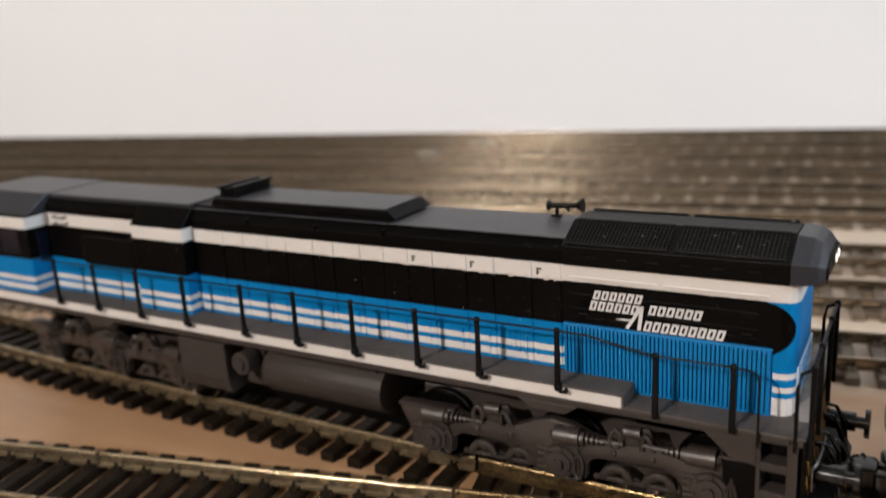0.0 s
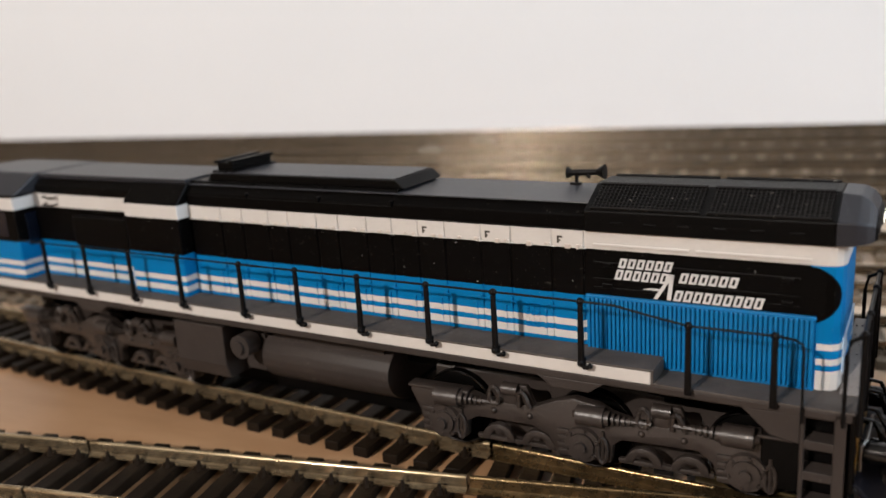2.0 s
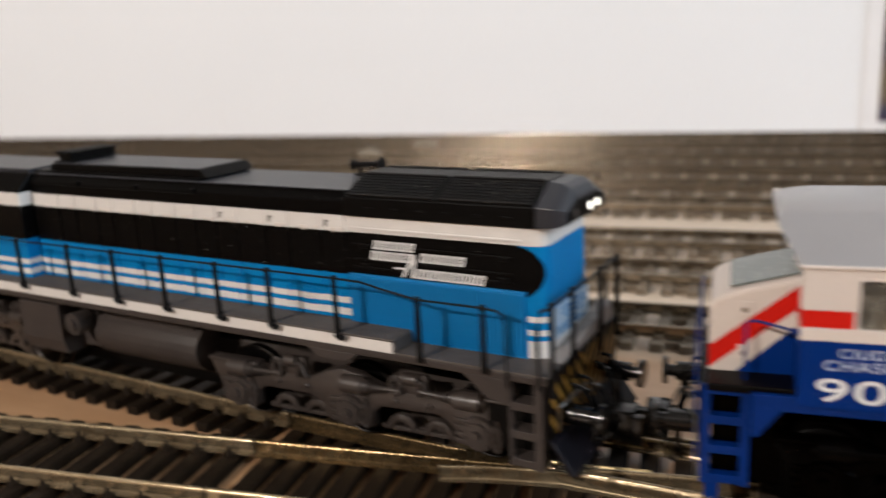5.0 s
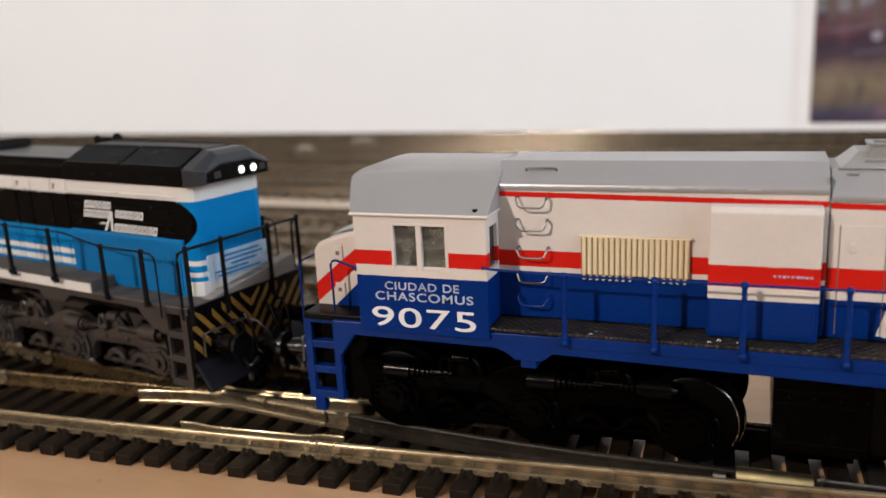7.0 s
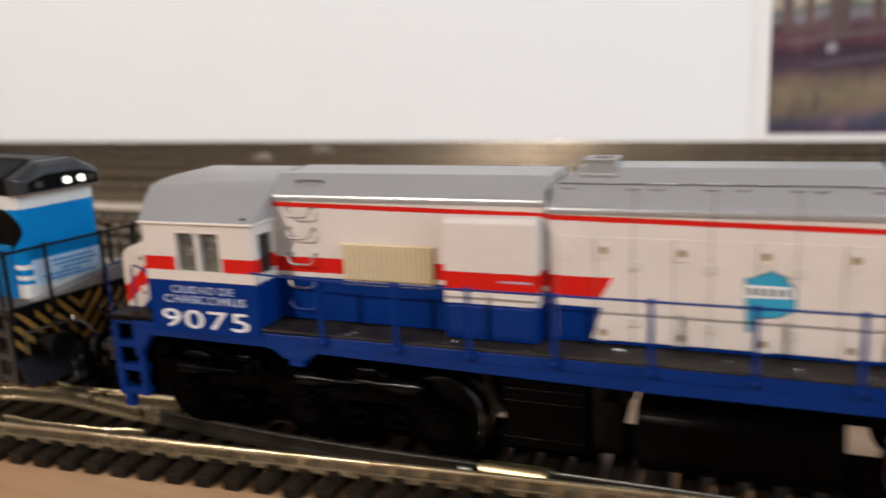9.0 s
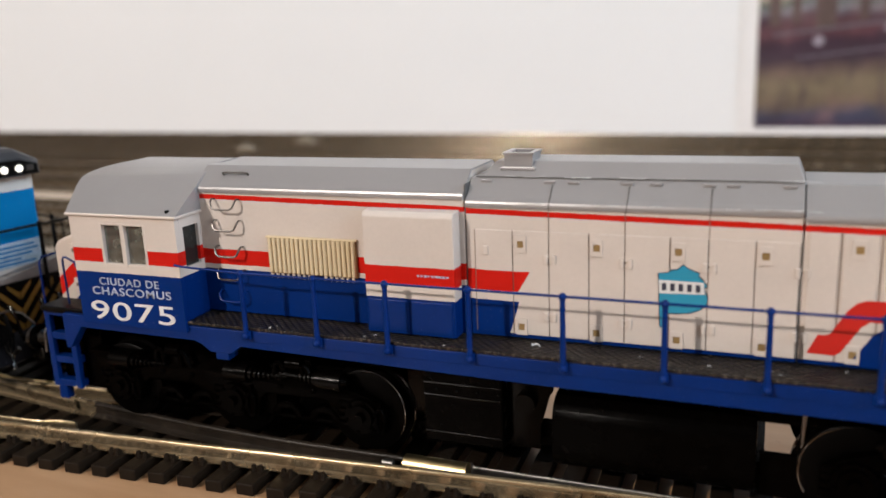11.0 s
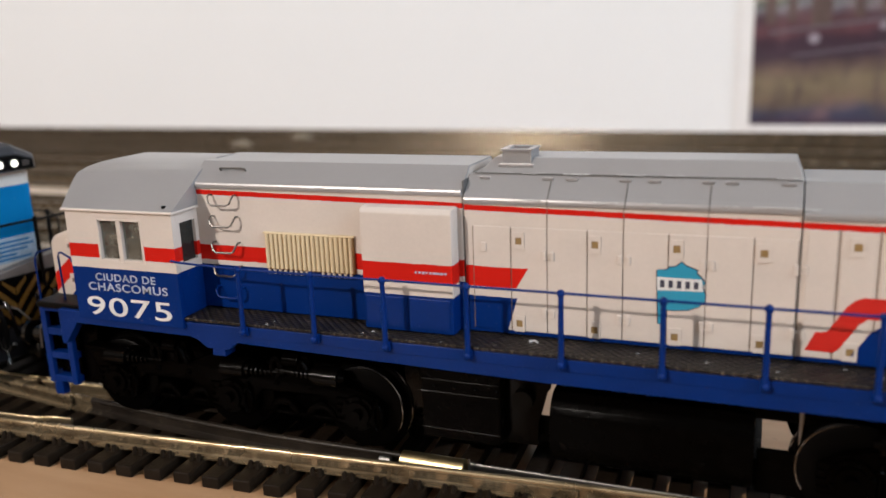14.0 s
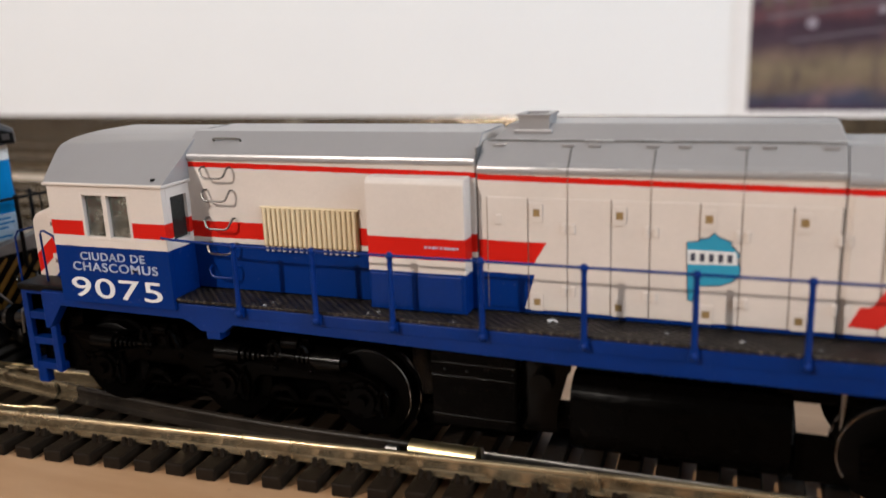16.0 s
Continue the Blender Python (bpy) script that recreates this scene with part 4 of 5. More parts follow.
# handles, ribs on the white and black fields
bm = B()
for s in (-1, 1):
    box(bm, -3.3, -1.85, min(s * 0.9, s * 0.93), max(s * 0.9, s * 0.93), 4.375, 4.415, 0.008)
    box(bm, -1.75, -0.2, min(s * 0.9, s * 0.93), max(s * 0.9, s * 0.93), 4.375, 4.415, 0.008)
part("ledge", bm, m_white_cool, blue)
for x in (-3.15, -0.58):
    for z in (3.72, 4.05):
        part("latch", box(B(), x, x + 0.16, -0.935, -0.9, z, z + 0.07, 0.01), m_black, blue)
for z in (3.70, 3.84, 4.10):
    part("moulding", box(B(), -3.3, -0.35, -0.922, -0.9, z, z + 0.03, 0.006), m_black, blue)
# white tabs under the stripe
random.seed(11)
for a, b in zip(doors1, doors1[1:]):
    for x in (b - 0.13, (a + b) / 2 + random.uniform(-0.1, 0.1)):
        part("latch", box(B(), x, x + random.uniform(0.05, 0.10), -0.942, -0.91, 4.315 + random.uniform(-0.02, 0.02), 4.38, 0.01), m_white, hood1)

# roof cap over the radiators, with two mesh panels
bm = B()
section(bm, -3.42, 0.07, 0.95, 4.60, 4.93, 0.30, 0.62, 0.02)
cap = part("radiator_cap", bm, m_black, blue, "black radiator housing")
for a, b in ((-3.33, -1.70), (-1.60, 0.0)):
    for s in (-1, 1):
        bm = B()
        n = 26
        d = Vector((0, -0.62, -0.30)) if s < 0 else Vector((0, 0.62, -0.30))
        top = Vector((0, -0.33 * (1 if s < 0 else -1), 5.235))
        up = Vector((0, -0.30 if s < 0 else 0.30, 0.62)).normalized()
        for i in range(n):
            x = a + (b - a) * (i + 0.5) / n
            p, q = top + d * 0.04 + up * 0.012, top + d * 0.95 + up * 0.012
            wire(bm, [(x, p.y, p.z), (x, q.y, q.z)], 0.010, 4)
        for i in range(9):
            p = top + d * (0.06 + 0.88 * i / 8) + up * 0.018
            wire(bm, [(a, p.y, p.z), (b, p.y, p.z)], 0.010 if i not in (0, 8) else 0.025, 4)
        part("mesh_panel", bm, m_mesh, cap, "black fine wire mesh")
for i in range(6):
    part("catch", box(B(), -3.0 + i * 0.5, -2.82 + i * 0.5, -0.97, -0.94, 4.73, 4.77, 0.008), m_black, cap)
bm = B()
loft = [[bm.verts.new((u, y, z)) for y, z in ring] for u, ring in (
    (0.07, [(-0.95, 4.60), (0.95, 4.60), (0.95, 4.93), (0.38, 5.22), (-0.38, 5.22), (-0.95, 4.93)]),
    (0.31, [(-0.92, 4.615), (0.92, 4.615), (0.92, 4.92), (0.40, 5.20), (-0.40, 5.20), (-0.92, 4.92)]),
    (0.43, [(-0.87, 4.63), (0.87, 4.63), (0.86, 4.90), (0.42, 5.13), (-0.42, 5.13), (-0.86, 4.90)]),
    (0.52, [(-0.80, 4.66), (0.80, 4.66), (0.78, 4.87), (0.40, 5.00), (-0.40, 5.00), (-0.78, 4.87)]))]
for a, b in zip(loft, loft[1:]):
    for i in range(6):
        bm.faces.new((a[i], a[(i + 1) % 6], b[(i + 1) % 6], b[i]))
bm.faces.new(loft[0][::-1])
bm.faces.new(loft[-1])
bmesh.ops.bevel(bm, geom=list(bm.edges), offset=0.02, segments=2, affect="EDGES", profile=0.5)
nose1 = part("light_housing", bm, m_roof_dark, blue, "dark grey headlight housing")
bm = B()
prism(bm, [(-0.78, 4.67), (0.78, 4.67), (0.76, 4.86), (0.39, 4.97), (-0.39, 4.97), (-0.76, 4.86)], 0.50, 0.55, "x", 0.02)
part("number_panel", bm, m_black, nose1, "black headlight panel")
for v in (0.05, 0.36):
    part("headlight_ring", wire(B(), [(0.56, v + 0.085 * math.cos(k * math.pi / 10), 4.80 + 0.085 * math.sin(k * math.pi / 10)) for k in range(21)], 0.014, 6), m_steel, nose1)
for v in (-0.62, 0.52):
    part("number_board", box(B(), 0.545, 0.562, v, v + 0.16, 4.73, 4.85, 0.01), m_frame_grey, nose1)
for v in (0.05, 0.36):
    bm = B()
    rod(bm, (0.54, v, 4.80), (0.575, v, 4.80), 0.066, 18)
    part("headlight", bm, m_headlight, nose1, "lit white headlight")
# raised end plate with rivets
bm = B()
prism(bm, [(-0.95, 2.525), (1.35, 2.525), (1.35, 2.86), (1.30, 2.88), (-0.95, 2.55)], 0.215, 0.47, "x", 0.015)
for i in range(7):
    for k in range(3):
        v = -0.75 + i * 0.30
        ball(bm, (0.26 + k * 0.08, v, 2.555 + (v + 0.95) * 0.1465), 0.018, 6)
part("end_plate", bm, m_plate, blue, "grey riveted step plate")
# end face: sign
bm = B()
box(bm, 0.20, 0.225, -0.72, 0.84, 2.76, 3.28, 0.008)
sign = part("sign", bm, m_sign, blue, "pale printed sign on the end")
bm = B()
for z, a, b in ((3.19, -0.35, 0.62), (3.10, -0.30, 0.70), (3.01, -0.15, 0.55), (2.92, -0.55, 0.30), (2.84, -0.5, 0.60)):
    box(bm, 0.225, 0.231, a, b, z - 0.02, z + 0.02)
part("print_line", bm, m_grille_blue, sign)

# painted railway title, drawn as plain slanted bars
def bar(parent, x, z, w, h, lean=0.30):
    part("title_bar", prism(B(), [(x, z), (x + w, z), (x + w + lean * h, z + h), (x + lean * h, z + h)], -0.9300, -0.9245, "y"), m_letter, parent)


def frame_bars(parent, x, z, w, h, wide, lean=0.30):
    """A slanted hollow block: two uprights and two short crossbars."""
    for k in (0, w - wide):
        bar(parent, x + k, z, wide, h, lean)
    for k in (0, h - 0.032):
        bar(parent, x + wide + lean * k, z + k, w - 2 * wide, 0.032, lean)


title = part("painted_title", prism(B(), [(-2.52, 3.755), (-2.22, 3.755), (-2.20, 3.785), (-2.42, 3.785)], -0.9310, -0.9250, "y"), m_letter, blue, "slanted white painted title blocks")
for x0, z0, n, step, h in ((-2.90, 4.06, 6, 0.137, 0.15), (-2.96, 3.875, 6, 0.137, 0.155), (-1.99, 3.905, 6, 0.140, 0.155), (-2.07, 3.625, 9, 0.1405, 0.165)):
    for i in range(n):
        frame_bars(title, x0 + i * step, z0, step - 0.030, h, 0.036)
bar(title, -2.36, 3.625, 0.06, 0.40, 0.62)
bar(title, -2.16, 3.625, 0.06, 0.40, 0.12)

# hump over the engine, exhaust, horn
bm = B()
prism(bm, [(-0.92, 4.80), (0.92, 4.80), (0.64, 5.06), (-0.64, 5.06)], -12.0, -6.95, "x", 0.02)
hump1 = part("engine_hatch", bm, m_black, blue, "black raised engine hatch")
bm = B()
prism(bm, [(-11.55, 5.05), (-6.84, 5.05), (-7.02, 5.21), (-11.45, 5.21)], -0.60, 0.72, "y", 0.02)
part("hatch_cover", bm, m_black, hump1, "black hatch cover with dark grey top")
# lighter plate: the sheen along the hatch's top is put into its colour
part("hatch_top", box(B(), -11.40, -7.07, -0.56, 0.68, 5.205, 5.222, 0.006), m_roof_dark, hump1)
bm = B()
for x in (-11.95, -10.3, -8.55, -6.96):
    box(bm, x, x + 0.04, -0.95, 0.95, 4.82, 4.90)
    prism(bm, [(-0.93, 4.80), (-0.90, 4.80), (-0.63, 5.07), (-0.66, 5.07)], x, x + 0.035, "x")
for i in range(24):
    ball(bm, (-11.3 + i * 0.18, -0.54, 5.215), 0.014, 6)
    ball(bm, (-7.05, -0.5 + i * 0.048, 5.215), 0.014, 6)
part("seam", bm, m_black, hump1)
bm = B()
box(bm, -11.50, -10.92, -0.50, 0.80, 5.21, 5.25, 0.015)
box(bm, -11.42, -11.00, -0.42, 0.72, 5.245, 5.40, 0.02)
box(bm, -11.46, -11.32, -0.46, 0.76, 5.39, 5.45, 0.012)
box(bm, -11.10, -10.96, -0.46, 0.76, 5.39, 5.45, 0.012)
part("exhaust", bm, m_black, blue, "black exhaust stack")
bm = B()
rod(bm, (-4.12, 0.6, 4.99), (-4.12, 0.6, 5.21), 0.035, 8)
box(bm, -4.22, -4.04, 0.54, 0.66, 5.0, 5.05, 0.01)
rod(bm, (-4.2, 0.6, 5.21), (-3.74, 0.6, 5.23), 0.055, 12, 0.05)
rod(bm, (-3.76, 0.6, 5.23), (-3.62, 0.6, 5.24), 0.05, 14, 0.13)
rod(bm, (-4.2, 0.6, 5.21), (-4.28, 0.6, 5.21), 0.05, 14, 0.11)
rod(bm, (-3.92, 0.55, 5.19), (-3.86, 0.55, 5.14), 0.03, 8)
part("horn", bm, m_rail_black, blue, "black twin air horn", smooth=True)

# blower housing, equipment bay and cab
bm = B()
prism(bm, [(-1.22, 2.72), (1.22, 2.72), (1.22, 4.66), (0.86, 5.02), (-0.86, 5.02), (-1.22, 4.66)], -13.47, -11.90, "x", 0.03)
part("side_housing", bm, m_box_blue, blue)
bm = B()
box(bm, -15.37, -13.60, -1.12, 1.12, 3.56, 4.24, 0.03)
part("intake", bm, m_black, blue, "black air intake panel")
bm = B()
for z in (4.45, 4.62):
    wire(bm, [(-16.4, -0.95, z), (-16.4, -1.05, z - 0.02), (-16.0, -1.05, z - 0.02), (-16.0, -0.95, z)], 0.018, 6)
part("grab_iron", bm, m_rail_black, blue)
bm = B()
box(bm, -19.4, -16.85, -1.5, 1.5, 2.56, 4.72, 0.04)
cab1 = part("cab", bm, m_box_blue, blue)
bm = B()
prism(bm, [(-1.52, 4.70), (1.52, 4.70), (0.85, 5.12), (-0.85, 5.12)], -19.5, -16.75, "x", 0.03)
part("cab_roof", bm, m_roof_dark, cab1, "dark grey cab roof")
for s in (-1, 1):
    for x in (-18.7, -17.9):
        part("cab_window", box(B(), x, x + 0.7, min(s * 1.49, s * 1.508), max(s * 1.49, s * 1.508), 3.72, 4.32, 0.005), m_dark_window, cab1)
for v in (-1.25, 0.95):
    part("cab_window", box(B(), -16.86, -16.835, v, v + 0.3, 3.5, 4.25, 0.005), m_dark_window, cab1)
part("short_nose", section(B(), -20.35, -19.35, 0.9, 2.56, 3.9, 0.2, 0.3, 0.03), m_hood_blue, blue)

# railings
P1 = [-15.90, -14.53, -13.12, -11.70, -10.06, -8.70, -7.33, -5.94, -4.71, -3.27]
railing(blue, P1, 1.57, 2.72, 3.69, m_rail_black, flat=True)
railing(blue, [-1.68], 1.57, 2.46, 3.50, m_rail_black, foot=False, flat=True)
railing(blue, [-0.54], 1.57, 2.46, 3.50, m_rail_black, foot=False, flat=True)
for s in (-1, 1):
    bm = B()
    pts = [(-16.8, 3.69)] + [(x, 3.69) for x in P1] + [(-2.75, 3.68), (-2.2, 3.58), (-1.68, 3.50), (-0.9, 3.50), (-0.54, 3.50), (-0.3, 3.48), (-0.20, 3.42), (-0.18, 3.3), (-0.18, 2.3)]
    wire(bm, [(x, s * 1.57, z) for x, z in pts], 0.019)
    part("handrail", bm, m_rail_black, blue, "thin black handrail", smooth=True)
bm = B()
wire(bm, [(0.32, -1.5, 2.3), (0.32, -1.5, 3.3), (0.36, -1.5, 3.52), (0.51, -1.46, 3.6), (0.51, 1.46, 3.6), (0.36, 1.5, 3.52), (0.32, 1.5, 3.3), (0.32, 1.5, 2.3)], 0.03)
part("end_handrail", bm, m_rail_black, blue, smooth=True)
for v in (-1.46, -0.62, 0.62, 1.46):
    bm = B()
    rod(bm, (0.52, v, 2.2), (0.52, v, 3.62), 0.042, 10)
    ball(bm, (0.52, v, 3.62), 0.055, 10)
    part("railing_post", bm, m_rail_black, blue, smooth=True)
ladder(blue, -0.20, 0.37, 1.5, 0.95, 2.5, m_frame_grey, 3, 0.06, 0.15)

# striped end beam, plough, coupling gear
beam = part("end_beam", box(B(), 0.41, 0.49, -1.5, 1.5, 1.35, 2.52, 0.02), m_black, blue, "black end beam with yellow chevrons")
for s in (-1, 1):
    for k in range(-4, 5):
        lo, hi = [], []
        for q in range(7):
            v = 0.01 + 1.47 * q / 6
            za, zb = 1.45 + 1.15 * v - 0.34 * k, 1.60 + 1.15 * v - 0.34 * k
            za, zb = max(1.37, za), min(2.50, zb)
            if zb > za + 0.01:
                lo.append((s * v, za))
                hi.append((s * v, zb))
        if len(lo) > 1:
            part("chevron", prism(B(), lo + hi[::-1], 0.491, 0.498, "x"), m_yellow, beam)
bm = B()
prism(bm, [(0.47, 1.52), (0.56, 1.50), (0.90, 1.02), (0.80, 1.00)], -1.55, 1.5, "y", 0.03)
for v in (-0.6, 0.6):
    box(bm, 0.48, 0.66, v - 0.05, v + 0.05, 1.2, 1.36, 0.01)
part("plough", bm, m_plough, blue, "dark snow plough")
# added dark blocks standing in for the shade behind the steps and under the tank
part("chassis_shade_block", box(B(), -0.75, 0.40, -1.12, 1.12, 1.0, 2.28, 0.02), m_black, blue)
part("chassis_shade_block", box(B(), -11.8, -7.0, -0.25, 0.5, 0.58, 1.3, 0.02), m_black, blue)
part("chassis_shade_block", box(B(), -18.0, -0.76, -0.5, 0.5, 1.75, 2.28, 0.02), m_black, blue)
ends(blue, 0.5, 1, m_gear_black)

# fuel tank, battery box, air valve, bogies
bm = B()
o = [(1.20 * math.cos(t) ** 1, 1.64 + 0.70 * math.sin(t)) for t in [2 * math.pi * i / 28 for i in range(28)]]
prism(bm, o, -10.12, -7.12, "x", 0.03)
box(bm, -9.9, -7.3, -1.0, 1.0, 2.0, 2.3)
part("fuel_tank", bm, m_frame_grey, blue, "grey rounded fuel tank", smooth=True)
bm = B()
prism(bm, [(-1.42, 2.28), (-1.42, 1.45), (-1.32, 1.15), (1.32, 1.15), (1.42, 1.45), (1.42, 2.28)], -12.25, -10.88, "x", 0.02)
part("battery_box", bm, m_frame_grey, blue, "grey battery box")
bm = B()
for s in (-1, 1):
    rod(bm, (-10.42, s * 1.1, 1.93), (-10.42, s * 1.46, 1.93), 0.24, 20)
    rod(bm, (-10.42, s * 1.46, 1.93), (-10.42, s * 1.52, 1.93), 0.13, 14)
box(bm, -10.7, -10.15, -1.0, 1.0, 1.3, 2.3)
part("air_reservoir", bm, m_frame_grey, blue, smooth=True)
bogie(blue, -3.47, 0.05, m_bogie_grey, m_wheel, 2.48, None, 0.25, 2.5)
bogie(blue, -14.9, 0.15, m_bogie_grey, m_wheel, 2.48, None, 0.15, -1.5)

# ---- the white, red and navy locomotive ----
navy = thing("diesel_locomotive", "white, red and navy model diesel locomotive with silver roof", "locomotive",
             pose(0, 0.009, 0), "model locomotives on the board")
bm = B()
o = [(-8.45, 2.50), (-8.45, 1.85), (-8.36, 1.85), (-8.05, 2.27), (-5.60, 2.25), (-5.45, 2.20), (-5.28, 2.08), (-4.86, 2.08), (-4.68, 2.22), (0.5, 2.13), (12.0, 2.11), (12.0, 2.52)]
for s in (-1, 1):
    prism(bm, o, s * 1.50, s * 1.30, "y", 0.015)
box(bm, -9.0, 12.0, -1.35, 1.35, 2.38, 2.53, 0.01)
box(bm, -4.60, 12.0, -1.518, -1.49, 2.345, 2.525, 0.008)
box(bm, -5.20, -4.94, -1.48, -1.2, 1.95, 2.12, 0.02)
part("underframe", bm, m_navy, navy, "navy blue chassis sill")
part("walkway", box(B(), -5.68, 11.4, -1.515, 1.515, 2.53, 2.58, 0.012), m_tread, navy, "black tread-plate walkway")
part("front_deck", box(B(), -9.05, -7.82, -1.42, 1.42, 2.46, 2.575, 0.02), m_black, navy, "black front deck")

# cab walls with window openings
cab2 = part("cab", box(B(), -7.80, -5.70, -1.44, 1.44, 2.50, 2.62), m_cab_red, navy, "white, red and navy cab")
for s in (-1, 1):
    part("side_wall", holed(B(), -7.89, -5.67, 2.40, 4.34, (-7.25, -6.29, 3.47, 4.22), min(s * 1.46, s * 1.56), max(s * 1.46, s * 1.56)), m_cab_red, cab2)
    part("front_wall", holed(B(), min(0, s * 1.457), max(0, s * 1.457), 2.50, 4.34, (min(s * 0.08, s * 1.30), max(s * 0.08, s * 1.30), 3.60, 4.25), -7.89, -7.79, "x"), m_cab_red, cab2)
    part("rear_wall", holed(B(), min(s * 0.88, s * 1.457), max(s * 0.88, s * 1.457), 2.60, 4.34, (min(s * 0.98, s * 1.37), max(s * 0.98, s * 1.37), 3.48, 4.16), -5.77, -5.67, "x"), m_cab_red, cab2)
    part("rear_pane", box(B(), -5.745, -5.725, min(s * 0.98, s * 1.37), max(s * 0.98, s * 1.37), 3.48, 4.16), m_smoked, cab2, "smoky grey rear window")
for s in (-1, 1):
    bm = B()
    y = s * 1.565
    for a, b, z0, z1 in ((-7.25, -7.20, 3.47, 4.22), (-6.34, -6.29, 3.47, 4.22), (-6.82, -6.73, 3.47, 4.22), (-7.198, -6.822, 3.46, 3.52), (-6.728, -6.342, 3.46, 3.52), (-7.198, -6.822, 4.18, 4.218), (-6.728, -6.342, 4.18, 4.218)):
        box(bm, a, b, min(y, s * 1.44), max(y, s * 1.44), z0, z1, 0.008)
    part("window_frame", bm, m_white, cab2, "white window frame")
    for a, b in ((-7.20, -6.82), (-6.73, -6.34)):
        pane = part("pane", box(B(), a, b, min(s * 1.48, s * 1.50), max(s * 1.48, s * 1.50), 3.52, 4.18), m_glass, cab2)
        pane.visible_shadow = False
bm = B()
box(bm, -7.7, -5.8, -1.3, 1.3, 2.7, 3.30, 0.02)
box(bm, -7.0, -6.5, -1.15, -0.6, 3.3, 3.75, 0.06)
box(bm, -6.55, -6.4, -1.15, -0.6, 3.3, 4.15, 0.06)
rod(bm, (-7.05, -1.25, 3.80), (-7.0, -1.28, 3.80), 0.10, 16)
box(bm, -7.65, -7.3, -1.2, -0.3, 3.3, 3.6, 0.03)
box(bm, -6.2, -5.85, -1.1, 1.1, 3.3, 4.2, 0.03)
part("cab_interior", bm, m_interior, cab2, "dark seat and control desk")
part("brake_wheel", wire(B(), [(-7.03 + 0.10 * math.cos(k * math.pi / 8), -1.38, 3.80 + 0.10 * math.sin(k * math.pi / 8)) for k in range(17)], 0.018, 6), m_steel, cab2, "small round brake wheel", smooth=True)
# small white beads low behind the panes
for x in (-7.02, -6.85, -6.42):
    part("white_bead", ball(B(), (x, -1.42, 3.55), 0.022, 8), m_letter, cab2, smooth=True)
bm = B()
prism(bm, [(-7.95, -1.60), (-5.62, -1.60), (-5.62, 1.60), (-7.95, 1.60)], 4.33, 4.38, "z", 0.015)
part("rain_gutter", bm, m_white, cab2, "white roof edge")
bm = B()
rings = []
for xf, v, z in ((-7.93, 1.58, 4.375), (-8.05, 1.30, 4.56), (-8.18, 0.98, 4.76), (-8.20, 0.84, 4.86), (-8.10, 0.70, 4.945), (-7.92, 0.56, 5.01), (-7.70, 0.40, 5.06), (-7.45, 0.20, 5.085)):
    rings.append([bm.verts.new(p) for p in ((xf, -v, z), (-5.63, -v, z), (-5.63, v, z), (xf, v, z))])
for a, b in zip(rings, rings[1:]):
    for i in range(4):
        bm.faces.new((a[i], a[(i + 1) % 4], b[(i + 1) % 4], b[i]))
bm.faces.new(rings[0][::-1])
bm.faces.new(rings[-1])
part("cab_roof", bm, m_roof_silver, cab2, "silver grey cab roof", smooth=True)
bm = B()
rod(bm, (-5.85, -1.48, 4.40), (-5.85, -1.48, 4.46), 0.04, 8)
part("rivet", bm, m_black, cab2)
bm = B()
rod(bm, (-7.9, 1.35, 4.75), (-8.15, 1.35, 4.75), 0.05, 12, 0.10)
rod(bm, (-7.95, 1.35, 4.4), (-7.95, 1.35, 4.75), 0.03, 8)
part("horn", bm, m_white, navy, "white horn", smooth=True)

# nose
bm = B()
prism(bm, [(-9.05, 2.5), (-7.8, 2.5), (-7.8, 4.02), (-8.55, 3.82), (-8.95, 3.68), (-9.05, 3.55)], -0.9, 0.9, "y", 0.06)
nose2 = part("short_nose", bm, m_nose_red, navy)
bm = B()
prism(bm, [(-8.80, -0.72), (-7.81, -0.72), (-7.81, 0.72), (-8.80, 0.72)], 0, 0.02, "z")
ob = part("anti_glare_panel", bm, m_nose_window, nose2, "dull green-grey panel")
ob.matrix_basis = Matrix.Translation((-7.8 * CM, 0, 4.035 * CM)) @ pose(0, 0, 0, 0, -14.5, 0) @ Matrix.Translation((7.8 * CM, 0, 0))
bm = B()
for z in (3.45, 2.80):
    box(bm, -8.65, -8.47, -0.925, -0.9, z - 0.03, z + 0.19, 0.008)
part("latch", bm, m_white, nose2)
bm = B()
for z in (3.48, 2.83):
    box(bm, -8.60, -8.53, -0.93, -0.91, z, z + 0.07)
part("latch_hole", bm, m_gap, nose2)

# long hood
bm = B()
section(bm, -5.70, -0.905, 0.90, 2.60, 4.70, 0.35, 0.40, 0.02)
hood2 = part("hood", bm, m_hood_red, navy)
part("hood_section", section(B(), -0.885, 3.705, 0.90, 2.60, 4.60, 0.32, 0.32, 0.02), m_hood_rear, navy)
part("hood_section", section(B(), 3.722, 10.4, 0.90, 2.60, 4.54, 0.38, 0.38, 0.02), m_hood_rear, navy)


def roof_shell(x0, x1, z1, rise, inset):
    """A roof skin with a rounded eave and a slope to the flat top."""
    half = [(0.932, z1 - 0.03), (0.936, z1 + 0.025), (0.925, z1 + 0.058), (0.897, z1 + 0.082), (0.862, z1 + 0.108), (0.91 - inset, z1 + rise + 0.02)]
    return prism(B(), [(-y, z) for y, z in half] + half[::-1], x0, x1, "x", 0.006)


